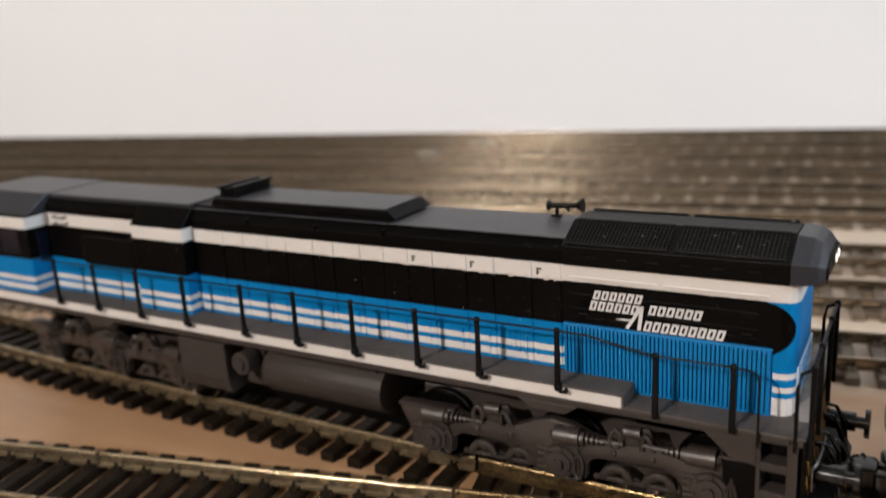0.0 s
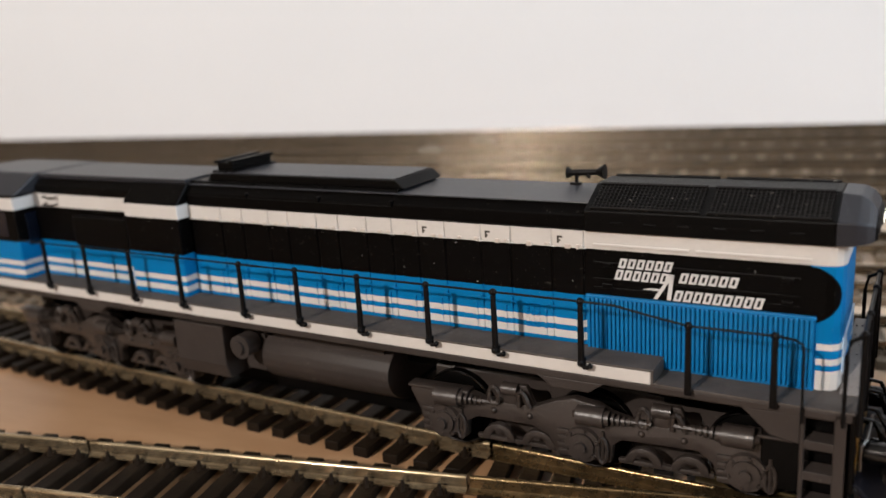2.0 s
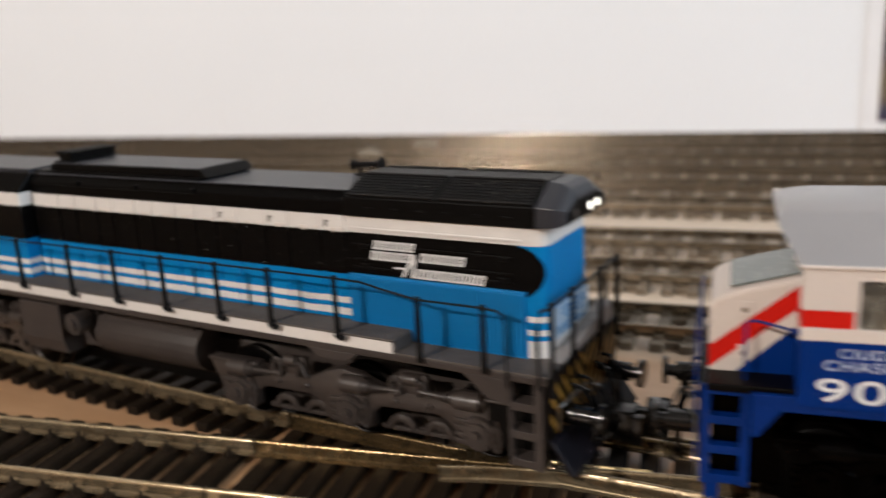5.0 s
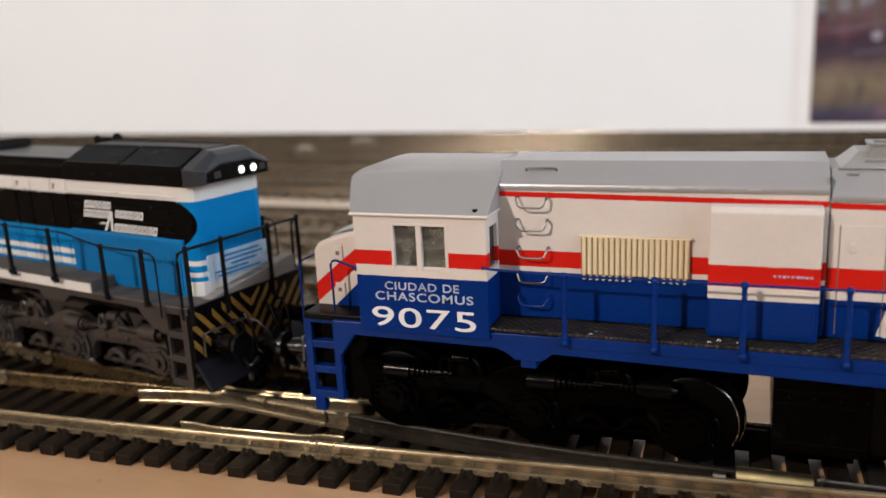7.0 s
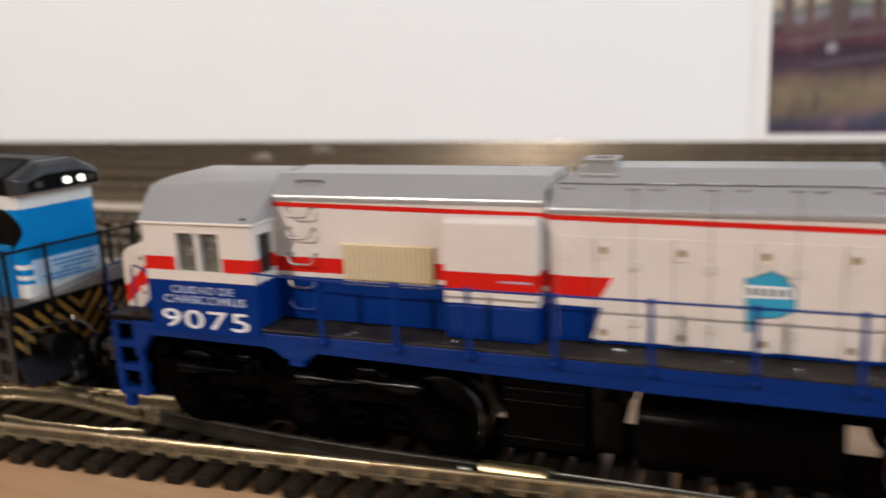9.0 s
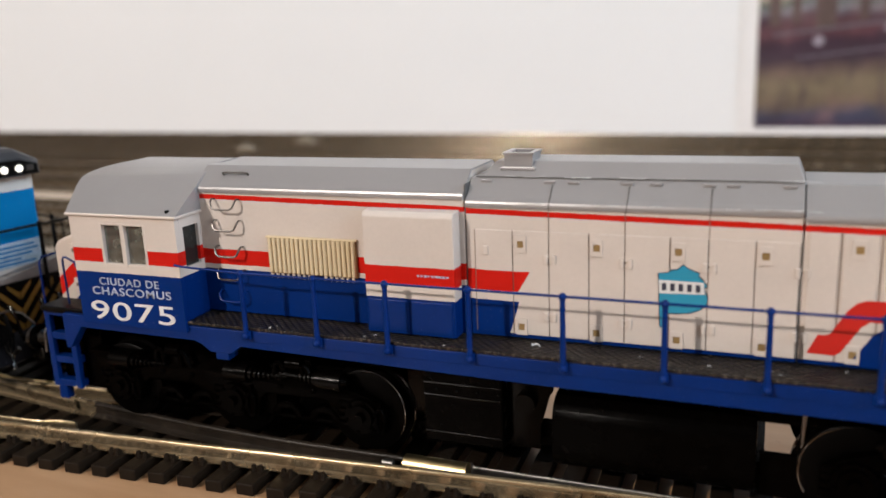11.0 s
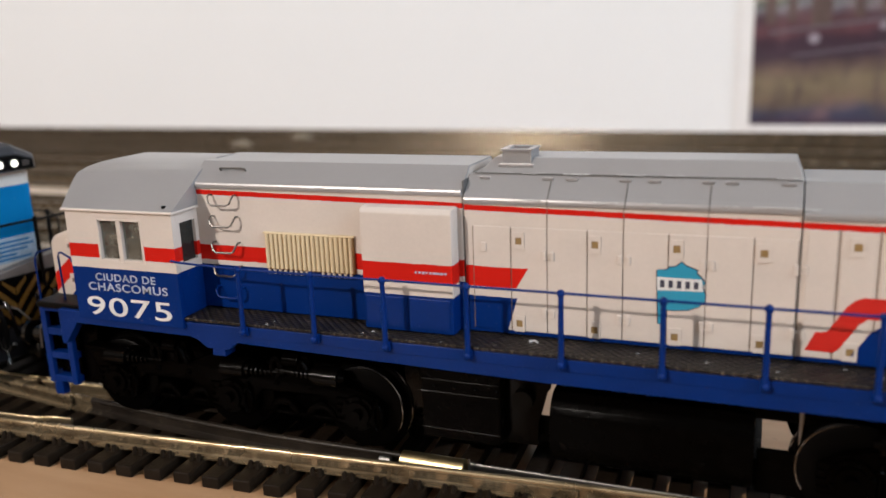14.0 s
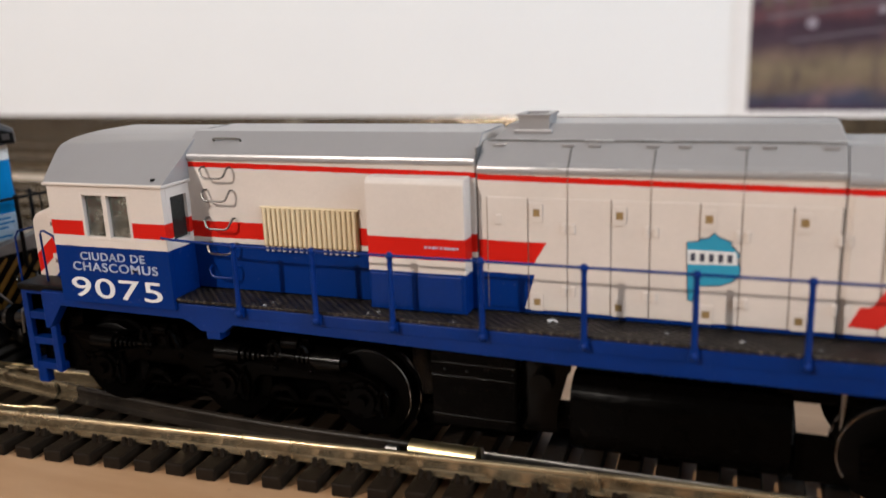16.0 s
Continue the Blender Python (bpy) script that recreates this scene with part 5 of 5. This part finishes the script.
part("roof", roof_shell(-5.70, -0.91, 4.70, 0.35, 0.40), m_roof_silver, navy, "silver grey hood roof")
roof2 = part("roof", roof_shell(-0.88, 3.70, 4.60, 0.34, 0.32), m_roof_silver, navy, "silver grey engine roof")
part("roof", roof_shell(3.725, 10.42, 4.54, 0.38, 0.38), m_roof_silver, navy, "silver grey hood roof")
bm = B()
low = [bm.verts.new(p) for p in ((-0.80, -0.60, 4.93), (3.72, -0.60, 4.93), (3.72, 0.60, 4.93), (-0.80, 0.60, 4.93))]
high = [bm.verts.new(p) for p in ((-0.55, -0.36, 5.18), (3.63, -0.36, 5.18), (3.63, 0.36, 5.18), (-0.55, 0.36, 5.18))]
bm.faces.new(low[::-1])
bm.faces.new(high)
for i in range(4):
    bm.faces.new((low[i], low[(i + 1) % 4], high[(i + 1) % 4], high[i]))
bmesh.ops.bevel(bm, geom=list(bm.edges), offset=0.02, segments=2, affect="EDGES", profile=0.5)
part("hatch_cover", bm, m_roof_silver, roof2, "raised silver hatch")
bm = B()
for x in (0.38, 1.47, 2.57):
    prism(bm, [(-0.930, 4.585), (-0.941, 4.585), (-0.942, 4.630), (-0.928, 4.664), (-0.866, 4.714), (-0.690, 4.885), (-0.680, 4.870), (-0.855, 4.700), (-0.92, 4.65)], x - 0.007, x + 0.007, "x")
box(bm, -0.902, -0.888, -0.88, 0.88, 2.62, 4.9)
part("seam", bm, m_seam, roof2)
part("seam", box(B(), -0.80, 3.7, -0.604, -0.55, 4.962, 4.978), m_seam_soft, roof2)
for x in (-0.7, 0.25, 0.6, 1.35, 1.75, 2.45, 2.75, 3.45):
    part("catch", box(B(), x, x + 0.16, -0.68, -0.64, 4.90, 4.935, 0.004), m_roof_silver, roof2)
def square_tube(bm, x0, x1, y0, y1, wide, z0, z1):
    """An open square pipe standing upright."""
    rings = []
    for k, z in ((0, z0), (0, z1), (wide, z1), (wide, z0)):
        rings.append([bm.verts.new(c) for c in ((x0 + k, y0 + k, z), (x1 - k, y0 + k, z), (x1 - k, y1 - k, z), (x0 + k, y1 - k, z))])
    for a, b in zip(rings, rings[1:] + rings[:1]):
        for i in range(4):
            bm.faces.new((a[i], a[(i + 1) % 4], b[(i + 1) % 4], b[i]))
    return bm


stack = part("exhaust", square_tube(B(), -0.41, 0.02, -0.45, 0.01, 0.05, 5.09, 5.29), m_roof_silver, navy, "silver square exhaust stack, open at the top")
part("flange", square_tube(B(), -0.435, 0.045, -0.475, 0.035, 0.085, 5.28, 5.31), m_roof_silver, stack)
part("base", box(B(), -0.46, 0.07, -0.50, 0.06, 5.05, 5.10, 0.01), m_roof_silver, stack)
random.seed(21)
for k in range(26):
    x = random.uniform(-0.8, 3.6) if k % 2 else random.uniform(-5.4, 5.6)
    low = random.random() < 0.5
    y, z = (-0.94, 4.655) if low else (-0.63, 4.985)
    if not -0.8 < x < 3.6:
        y, z = -0.935, 4.72 if x < 0 else 4.60
    q = [(x + i * 0.09, y + random.uniform(-0.012, 0.01), z + random.uniform(-0.008, 0.008)) for i in range(random.randint(2, 5))]
    part("glue_thread", wire(B(), q, random.uniform(0.003, 0.0055), 5), m_glue, roof2, smooth=True)

# blower box with chamfered top
bm = B()
prism(bm, [(-0.9, 2.60), (-1.20, 2.60), (-1.20, 4.44), (-1.14, 4.51), (-0.9, 4.52)], -2.46, -0.98, "x", 0.02)
prism(bm, [(0.9, 2.60), (1.20, 2.60), (1.20, 4.44), (1.14, 4.51), (0.9, 4.52)], -2.46, -0.98, "x", 0.02)
part("side_housing", bm, m_housing_red, navy)
for s in (-1, 1):
    for a, b in ((-2.42, -1.75), (-1.70, -1.04)):
        part("access_panel", box(B(), a, b, min(s * 1.19, s * 1.212), max(s * 1.19, s * 1.212), 2.66, 3.14, 0.008), m_navy, navy)
bm = B()
random.seed(3)
for i in range(9):
    w = random.uniform(0.025, 0.05)
    box(bm, -1.58 + i * 0.058, -1.58 + i * 0.058 + w, -1.208, -1.20, 3.535 + random.uniform(-0.006, 0.006), 3.565)
part("small_print", bm, m_letter_thin, navy, "tiny white printed line")

# cream louvre
bm = B()
box(bm, -4.34, -2.72, -0.95, -0.9, 3.36, 3.98, 0.01)
louvre = part("louvre", bm, m_vent, navy, "cream ribbed ventilation louvre")
bm = B()
rod(bm, (0, -0.955, 3.385), (0, -0.955, 3.955), 0.034, 8)
rib = mesh_of("rib", bm, m_cream, True)
for i in range(19):
    ob = new("rib", rib)
    ob.parent = louvre
    ob.matrix_basis = pose((-4.29 + i * 0.0845) * CM, 0, 0)
bm = B()
box(bm, -4.36, -2.70, -0.965, -0.9, 3.955, 3.985, 0.008)
part("louvre_frame", bm, m_cream, louvre)
bm = B()
for i in range(16):
    if i not in (8, 9):
        rod(bm, (-4.30 + i * 0.1, -0.93, 3.285), (-4.30 + i * 0.1, -0.93, 3.365), 0.026, 6)
part("drip_mark", bm, m_white, louvre)

# grab irons
for z in (4.56, 4.20, 3.76, 3.36, 2.98):
    bm = B()
    m = m_steel if z > 3.2 else m_navy
    wire(bm, [(-5.33, -0.9, z), (-5.34, -0.96, z + 0.01), (-5.34, -1.02, z - 0.03), (-5.30, -1.05, z - 0.12), (-5.24, -1.06, z - 0.15), (-4.96, -1.06, z - 0.15), (-4.90, -1.05, z - 0.12), (-4.86, -1.02, z - 0.03), (-4.86, -0.96, z + 0.01), (-4.86, -0.9, z)], 0.017, 8)
    part("grab_iron", bm, m, navy, "bent steel wire grab iron", smooth=True)
bm = B()
wire(bm, [(-5.24, -0.66, 4.89), (-5.24, -0.72, 4.97), (-5.18, -0.74, 4.98), (-4.82, -0.74, 4.98), (-4.76, -0.72, 4.97), (-4.76, -0.66, 4.89)], 0.017, 8)
part("grab_iron", bm, m_steel, navy, "bent steel wire grab iron", smooth=True)

# doors, latches, vents
doors2 = [-0.75, -0.17, 0.37, 0.95, 1.45, 2.06, 2.56, 3.15, 3.69]
for s in (-1, 1):
    for i, (a, b) in enumerate(zip(doors2, doors2[1:])):
        part("hood_door", box(B(), a + 0.007, b - 0.007, min(s * 0.88, s * 0.918), max(s * 0.88, s * 0.918), 2.67, 4.24, 0.007), m_hood_rear, hood2)
    for a, b in ((3.77, 4.15), (4.17, 4.60), (4.64, 5.3), (5.33, 5.9), (5.95, 6.6), (6.65, 7.3), (7.4, 8.6), (8.7, 10.2)):
        part("hood_door", box(B(), a + 0.012, b - 0.012, min(s * 0.88, s * 0.918), max(s * 0.88, s * 0.918), 2.67, 4.40, 0.01), m_hood_rear, hood2)
    for x in (-0.05, 1.06, 2.17, 3.275, 4.37):
        z = 4.04 if x < 4 else 4.18
        for zz in (z, 2.785):
            bm = B()
            holed(bm, x - 0.085, x + 0.085, zz - 0.12, zz + 0.13, (x - 0.048, x + 0.048, zz - 0.05, zz + 0.055), min(s * 0.9, s * 0.937), max(s * 0.9, s * 0.937))
            part("vent_frame", bm, m_white, hood2)
            part("vent", box(B(), x - 0.048, x + 0.048, min(s * 0.9, s * 0.920), max(s * 0.9, s * 0.920), zz - 0.05, zz + 0.055), m_vent, hood2)
    for x in (0.37, 1.45, 2.56, 3.71):
        for z in (3.77, 2.90):
            bm = B()
            box(bm, x - 0.07, x - 0.01, min(s * 0.9, s * 0.945), max(s * 0.9, s * 0.945), z, z + 0.14, 0.01)
            box(bm, x + 0.05, x + 0.11, min(s * 0.9, s * 0.945), max(s * 0.9, s * 0.945), z, z + 0.14, 0.01)
            rod(bm, (x - 0.08, s * 0.93, z + 0.03), (x + 0.06, s * 0.93, z + 0.03), 0.007, 6)
            rod(bm, (x - 0.08, s * 0.93, z + 0.11), (x + 0.06, s * 0.93, z + 0.11), 0.007, 6)
            part("latch", bm, m_white, hood2)
for s in (-1, 1):
    for x in doors2 + [4.16, 4.62, 5.315, 5.925, 6.625, 7.35, 8.65]:
        part("door_gap", box(B(), x - 0.0065, x + 0.0065, min(s * 0.9, s * 0.906), max(s * 0.9, s * 0.906), 2.67, 4.24 if x < 3.75 else 4.40), m_gap, hood2)
for s in (-1, 1):
    for x in (0.37, 1.45, 2.56):
        part("door_gap", box(B(), x - 0.0055, x + 0.0055, min(s * 0.9, s * 0.906), max(s * 0.9, s * 0.906), 4.24, 4.58), m_gap, hood2)
part("handle", box(B(), -0.62, -0.54, -0.94, -0.9, 3.86, 4.0, 0.01), m_white, hood2)

# emblem, swooshes
bm = B()
o = [(1.94, 2.97), (2.00, 2.95), (2.03, 3.17), (2.16, 3.17), (2.34, 3.19), (2.48, 3.25), (2.56, 3.33), (2.57, 3.43), (2.54, 3.49), (2.52, 3.55), (2.56, 3.59), (2.50, 3.67), (2.44, 3.73), (2.46, 3.76), (2.30, 3.82), (2.24, 3.87), (2.16, 3.80), (2.08, 3.79), (2.04, 3.75), (1.91, 3.74)]
prism(bm, o, -0.924, -0.919, "y")
emblem = part("emblem", bm, m_emblem, navy, "turquoise painted emblem with a white band")
part("emblem_band", prism(B(), [(1.92, 3.45), (2.53, 3.47), (2.51, 3.635), (1.92, 3.64)], -0.928, -0.9245, "y"), m_letter, emblem)
bm = B()
for i in range(5):
    box(bm, 1.96 + i * 0.112, 2.02 + i * 0.112, -0.931, -0.9285, 3.495, 3.60)
part("emblem_bar", bm, m_dark_line, emblem)
bm = B()
wire(bm, [(x, -0.922, z) for x, z in o + o[:1]], 0.008, 4)
part("emblem_outline", bm, m_dark_line, emblem)
bm = B()
prism(bm, [(3.83, 2.77), (4.15, 2.76), (4.23, 2.81), (4.45, 3.17), (4.55, 3.25), (7.53, 3.25), (7.53, 3.53), (4.49, 3.53), (4.39, 3.49), (4.29, 3.39), (4.09, 3.05), (4.03, 3.03), (3.95, 3.03)], -0.9235, -0.919, "y")
part("stripe", bm, m_red, navy, "red painted swoosh")
bm = B()
prism(bm, [(4.23, 2.64), (4.33, 2.66), (4.59, 3.07), (4.69, 3.15), (7.53, 3.15), (7.53, 2.64)], -0.9232, -0.919, "y")
part("stripe", bm, m_navy, navy, "navy painted field")

# dried glue and paint chips on the walkway
random.seed(33)
for k in range(14):
    x, v = random.uniform(-5.4, 5.5), random.uniform(-1.48, -0.98)
    r = random.uniform(0.006, 0.012) if k else 0.03
    if k == 0:
        x, v = 0.16, -1.1
    if -2.5 < x < -0.95:
        v = random.uniform(-1.48, -1.26)
    bm = B()
    ball(bm, (x, v, 2.582), r, 6)
    wire(bm, [(x, v, 2.585), (x + 2 * r, v + r, 2.595), (x + 4 * r, v - r, 2.583)], r * 0.5, 4)
    part("paint_chip", bm, m_glue, navy, smooth=True)

# lettering on the cab
lettering("name_text", "CIUDAD DE", 0.185, -7.41, 3.13, -1.563, 1.20, navy, m_letter_thin, 1.1, 0.002)
lettering("name_text", "CHASCOMUS", 0.20, -7.59, 2.95, -1.563, 1.31, navy, m_letter_thin, 1.1, 0.002)
lettering("number_text", "9075", 0.47, -7.69, 2.505, -1.563, 1.90, navy, m_letter, 1.06, 0.001)

# railings
P2 = [-4.47, -3.16, -1.95, -0.64, 0.73, 2.09, 3.37, 4.65, 5.95, 7.25, 8.55, 9.85]
railing(navy, P2, 1.585, 2.47, 3.505, m_navy, post_r=0.044)
for s in (-1, 1):
    bm = B()
    wire(bm, [(-5.75, s * 1.585, 3.57), (-5.6, s * 1.585, 3.55)] + [(x, s * 1.585, 3.51) for x in P2], 0.019)
    part("handrail", bm, m_navy, navy, "thin navy handrail", smooth=True)
    bm = B()
    wire(bm, [(-8.55, s * 1.2, 2.55), (-8.55, s * 1.22, 3.40), (-8.50, s * 1.24, 3.46), (-8.42, s * 1.26, 3.48), (-8.0, s * 1.45, 3.44), (-7.82, s * 1.50, 3.43)], 0.020)
    ball(bm, (-7.92, s * 1.50, 3.43), 0.05, 8)
    part("handrail", bm, m_navy, navy, smooth=True)
bm = B()
wire(bm, [(-9.2, -1.15, 1.2), (-9.2, -1.15, 3.3), (-9.18, -1.1, 3.4), (-9.18, 1.1, 3.4), (-9.2, 1.15, 3.3), (-9.2, 1.15, 1.2)], 0.019)
part("end_handrail", bm, m_navy, navy, smooth=True)
ladder(navy, -9.12, -8.45, 1.30, 0.95, 2.50, m_navy)
bm = B()
box(bm, -9.05, -8.85, -1.28, -1.12, 0.70, 1.0, 0.02)
part("step_bracket", bm, m_navy, navy)
# added dark block in place of the shade behind the steps
part("chassis_shade_block", box(B(), -8.98, -8.0, -1.12, 1.12, 0.95, 2.36, 0.02), m_bogie_black, navy)
part("end_beam", box(B(), -9.15, -9.0, -1.25, 1.25, 1.3, 2.5, 0.02), m_bogie_black, navy)
ends(navy, -9.15, -1, m_gear_black)
part("end_beam", box(B(), 12.0, 12.15, -1.4, 1.4, 1.3, 2.6, 0.02), m_navy, navy)
ends(navy, 12.15, 1, m_gear_black)

# under the frame
bm = B()
o = []
for cy, cz, first in ((0.87, 1.45, 0), (-0.87, 1.45, 90), (-0.87, 1.05, 180), (0.87, 1.05, 270)):
    for k in range(7):
        w = radians(first + 15 * k)
        o.append((cy + 0.38 * math.cos(w), cz + 0.38 * math.sin(w)))
prism(bm, o, 0.47, 3.28, "x", 0.015)
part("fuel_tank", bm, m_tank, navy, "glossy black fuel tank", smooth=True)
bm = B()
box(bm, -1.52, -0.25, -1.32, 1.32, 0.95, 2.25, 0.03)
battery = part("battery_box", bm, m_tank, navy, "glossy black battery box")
for z in (1.92, 1.72, 1.12):
    part("rib", rod(B(), (-1.50, -1.325, z), (-0.27, -1.325, z), 0.022, 10), m_gloss_black, battery, smooth=True)
for i in range(4):
    part("bolt", ball(B(), (-1.3 + i * 0.33, -1.33, 1.82), 0.03, 8), m_gloss_black, battery, smooth=True)
bm = B()
prism(bm, [(-0.245, 0.95), (0.26, 0.95), (0.28, 1.33), (0.41, 1.82), (0.46, 1.88), (0.46, 2.4), (-0.245, 2.4)], -1.12, -1.05, "y", 0.012)
rod(bm, (0.08, -1.1, 1.72), (0.08, -1.32, 1.72), 0.16, 14)
part("air_valve", bm, m_gloss_black, navy, smooth=True)
part("chassis_shade_block", box(B(), -8.4, -1.5, -0.5, 0.5, 1.9, 2.4), m_bogie_black, navy)
# added blocks: two keep light from under the tank, others fit the viewed gaps
part("chassis_shade_block", box(B(), -2.05, -1.53, -0.70, -0.60, 0.58, 0.95, 0.02), m_tank, navy)
part("chassis_shade_block", box(B(), -1.5, -0.35, -0.72, 0.72, 0.58, 1.0, 0.02), m_tank, navy)
part("chassis_shade_block", box(B(), 0.55, 3.38, -0.72, 0.72, 0.58, 1.0, 0.02), m_tank, navy)
part("chassis_shade_block", box(B(), 3.32, 3.98, -0.95, -0.85, 0.62, 1.27, 0.02), m_tank, navy)
part("chassis_shade_block", box(B(), 3.10, 4.30, -0.95, -0.80, 1.72, 2.40, 0.02), m_tank, navy)
part("chassis_shade_block", box(B(), -0.24, 0.62, -0.92, -0.86, 0.92, 1.34, 0.01), m_tank, navy)
part("pipe", rod(B(), (3.86, -0.95, 1.2), (3.86, -0.95, 2.3), 0.05, 10), m_tyre, navy, smooth=True)
part("chassis_shade_block", box(B(), 4.6, 11.5, -0.5, 0.5, 1.9, 2.4), m_bogie_black, navy)
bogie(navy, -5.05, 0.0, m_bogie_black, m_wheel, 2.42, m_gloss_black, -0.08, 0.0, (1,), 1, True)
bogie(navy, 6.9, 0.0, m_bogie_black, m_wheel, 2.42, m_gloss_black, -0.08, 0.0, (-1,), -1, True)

# ---- small pale blocks at blurred bright spots of the far yard ----
for x, y, w in ((-28.6, 41.9, 0.85), (-31.0, 37.9, 0.75), (-50.2, 46.0, 0.65)):
    bm = B()
    box(bm, -w, w, -0.30, 0.30, 0.0, 0.50, 0.05)
    box(bm, -w * 0.5, w * 0.4, -0.2, 0.2, 0.48, 0.70, 0.05)
    ob = solid("pale_spot_block", bm, m_spot, "small pale block at a blurred bright spot between the far tracks", "block", group="pale blocks on the far tracks")
    ob.location = (x * CM, y * CM, 0.0)

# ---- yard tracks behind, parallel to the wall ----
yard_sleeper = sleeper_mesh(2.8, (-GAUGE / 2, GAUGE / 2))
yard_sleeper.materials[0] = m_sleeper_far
STEP = 0.70


def slab(verts, faces, x0, x1, y0, y1, z1):
    k = len(verts)
    for z in (0.0, z1):
        verts += [(x0 * CM, y0 * CM, z * CM), (x1 * CM, y0 * CM, z * CM), (x1 * CM, y1 * CM, z * CM), (x0 * CM, y1 * CM, z * CM)]
    faces += [(k + 4, k + 5, k + 6, k + 7), (k, k + 1, k + 5, k + 4), (k + 1, k + 2, k + 6, k + 5), (k + 2, k + 3, k + 7, k + 6), (k + 3, k, k + 4, k + 7)]


def yard(y, x0, x1, start):
    """Flexible track: sleepers joined in pairs by webs under the rails."""
    t = thing("railway_track", "straight yard track with tarnished rails on brown sleepers", "railway track", ROOM, "yard tracks along the wall")
    for s in (-1, 1):
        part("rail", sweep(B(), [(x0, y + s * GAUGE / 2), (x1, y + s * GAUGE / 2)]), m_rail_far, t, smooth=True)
    verts, faces, webs, web_faces = [], [], [], []
    for i in range(int((x1 - x0) / STEP)):
        x = x0 + start + i * STEP
        if i % 2 == 0:
            for s in (-1, 1):
                slab(webs, web_faces, x + 0.17, x + STEP - 0.17, y + s * GAUGE / 2 - 0.30, y + s * GAUGE / 2 + 0.30, 0.19)
        if y < 20 and -40 <= x < 8:
            lay(t, yard_sleeper, x, y, 0).matrix_basis = pose(x * CM, y * CM, 0)
        else:
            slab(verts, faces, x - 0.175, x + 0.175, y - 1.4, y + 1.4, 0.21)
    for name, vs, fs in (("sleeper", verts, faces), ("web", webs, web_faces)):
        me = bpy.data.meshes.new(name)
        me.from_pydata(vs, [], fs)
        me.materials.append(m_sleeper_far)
        ob = new(name, me)
        ob.parent = t
        tagged(ob, kind="stuff")


for k, y in enumerate((8.1, 12.5, 16.6, 22.7, 27.1, 31.5, 35.9, 40.3, 44.7)):
    yard(y, -40 if y < 12 else -140, 140, (k * 0.37) % 1.0)

# ---- sleepers of the near tracks ----
long_sleepers = {}
x = -16.6
i = 0
while x < 9.2:
    y0, y1 = near_a(x) - 0.60, near_b(x) + GAUGE + 0.60
    key = round(y1 - y0, 1)
    if key not in long_sleepers:
        long_sleepers[key] = sleeper_mesh(key, (-key / 2 + 0.60, key / 2 - 0.60))
    lay(turnout, long_sleepers[key], x, (y0 + y1) / 2, slope_turn(near_a, x) * 0.5)
    x += 0.555
standard = sleeper_mesh(3.0, (-GAUGE / 2, GAUGE / 2), True)
x = -17.3
while x > -58:
    cx, cy = offset(near_a, x, GAUGE / 2)
    lay(road_a, standard, cx, cy, slope_turn(near_a, x))
    if x > -48:
        cx, cy = offset(near_b, x, GAUGE / 2)
        lay(road_b, standard, cx, cy, slope_turn(near_b, x))
    x -= 0.66
x = 9.5
while x < 39:
    lay(road_c, standard, x, -0.17 + GAUGE / 2, 0)
    x += 0.61
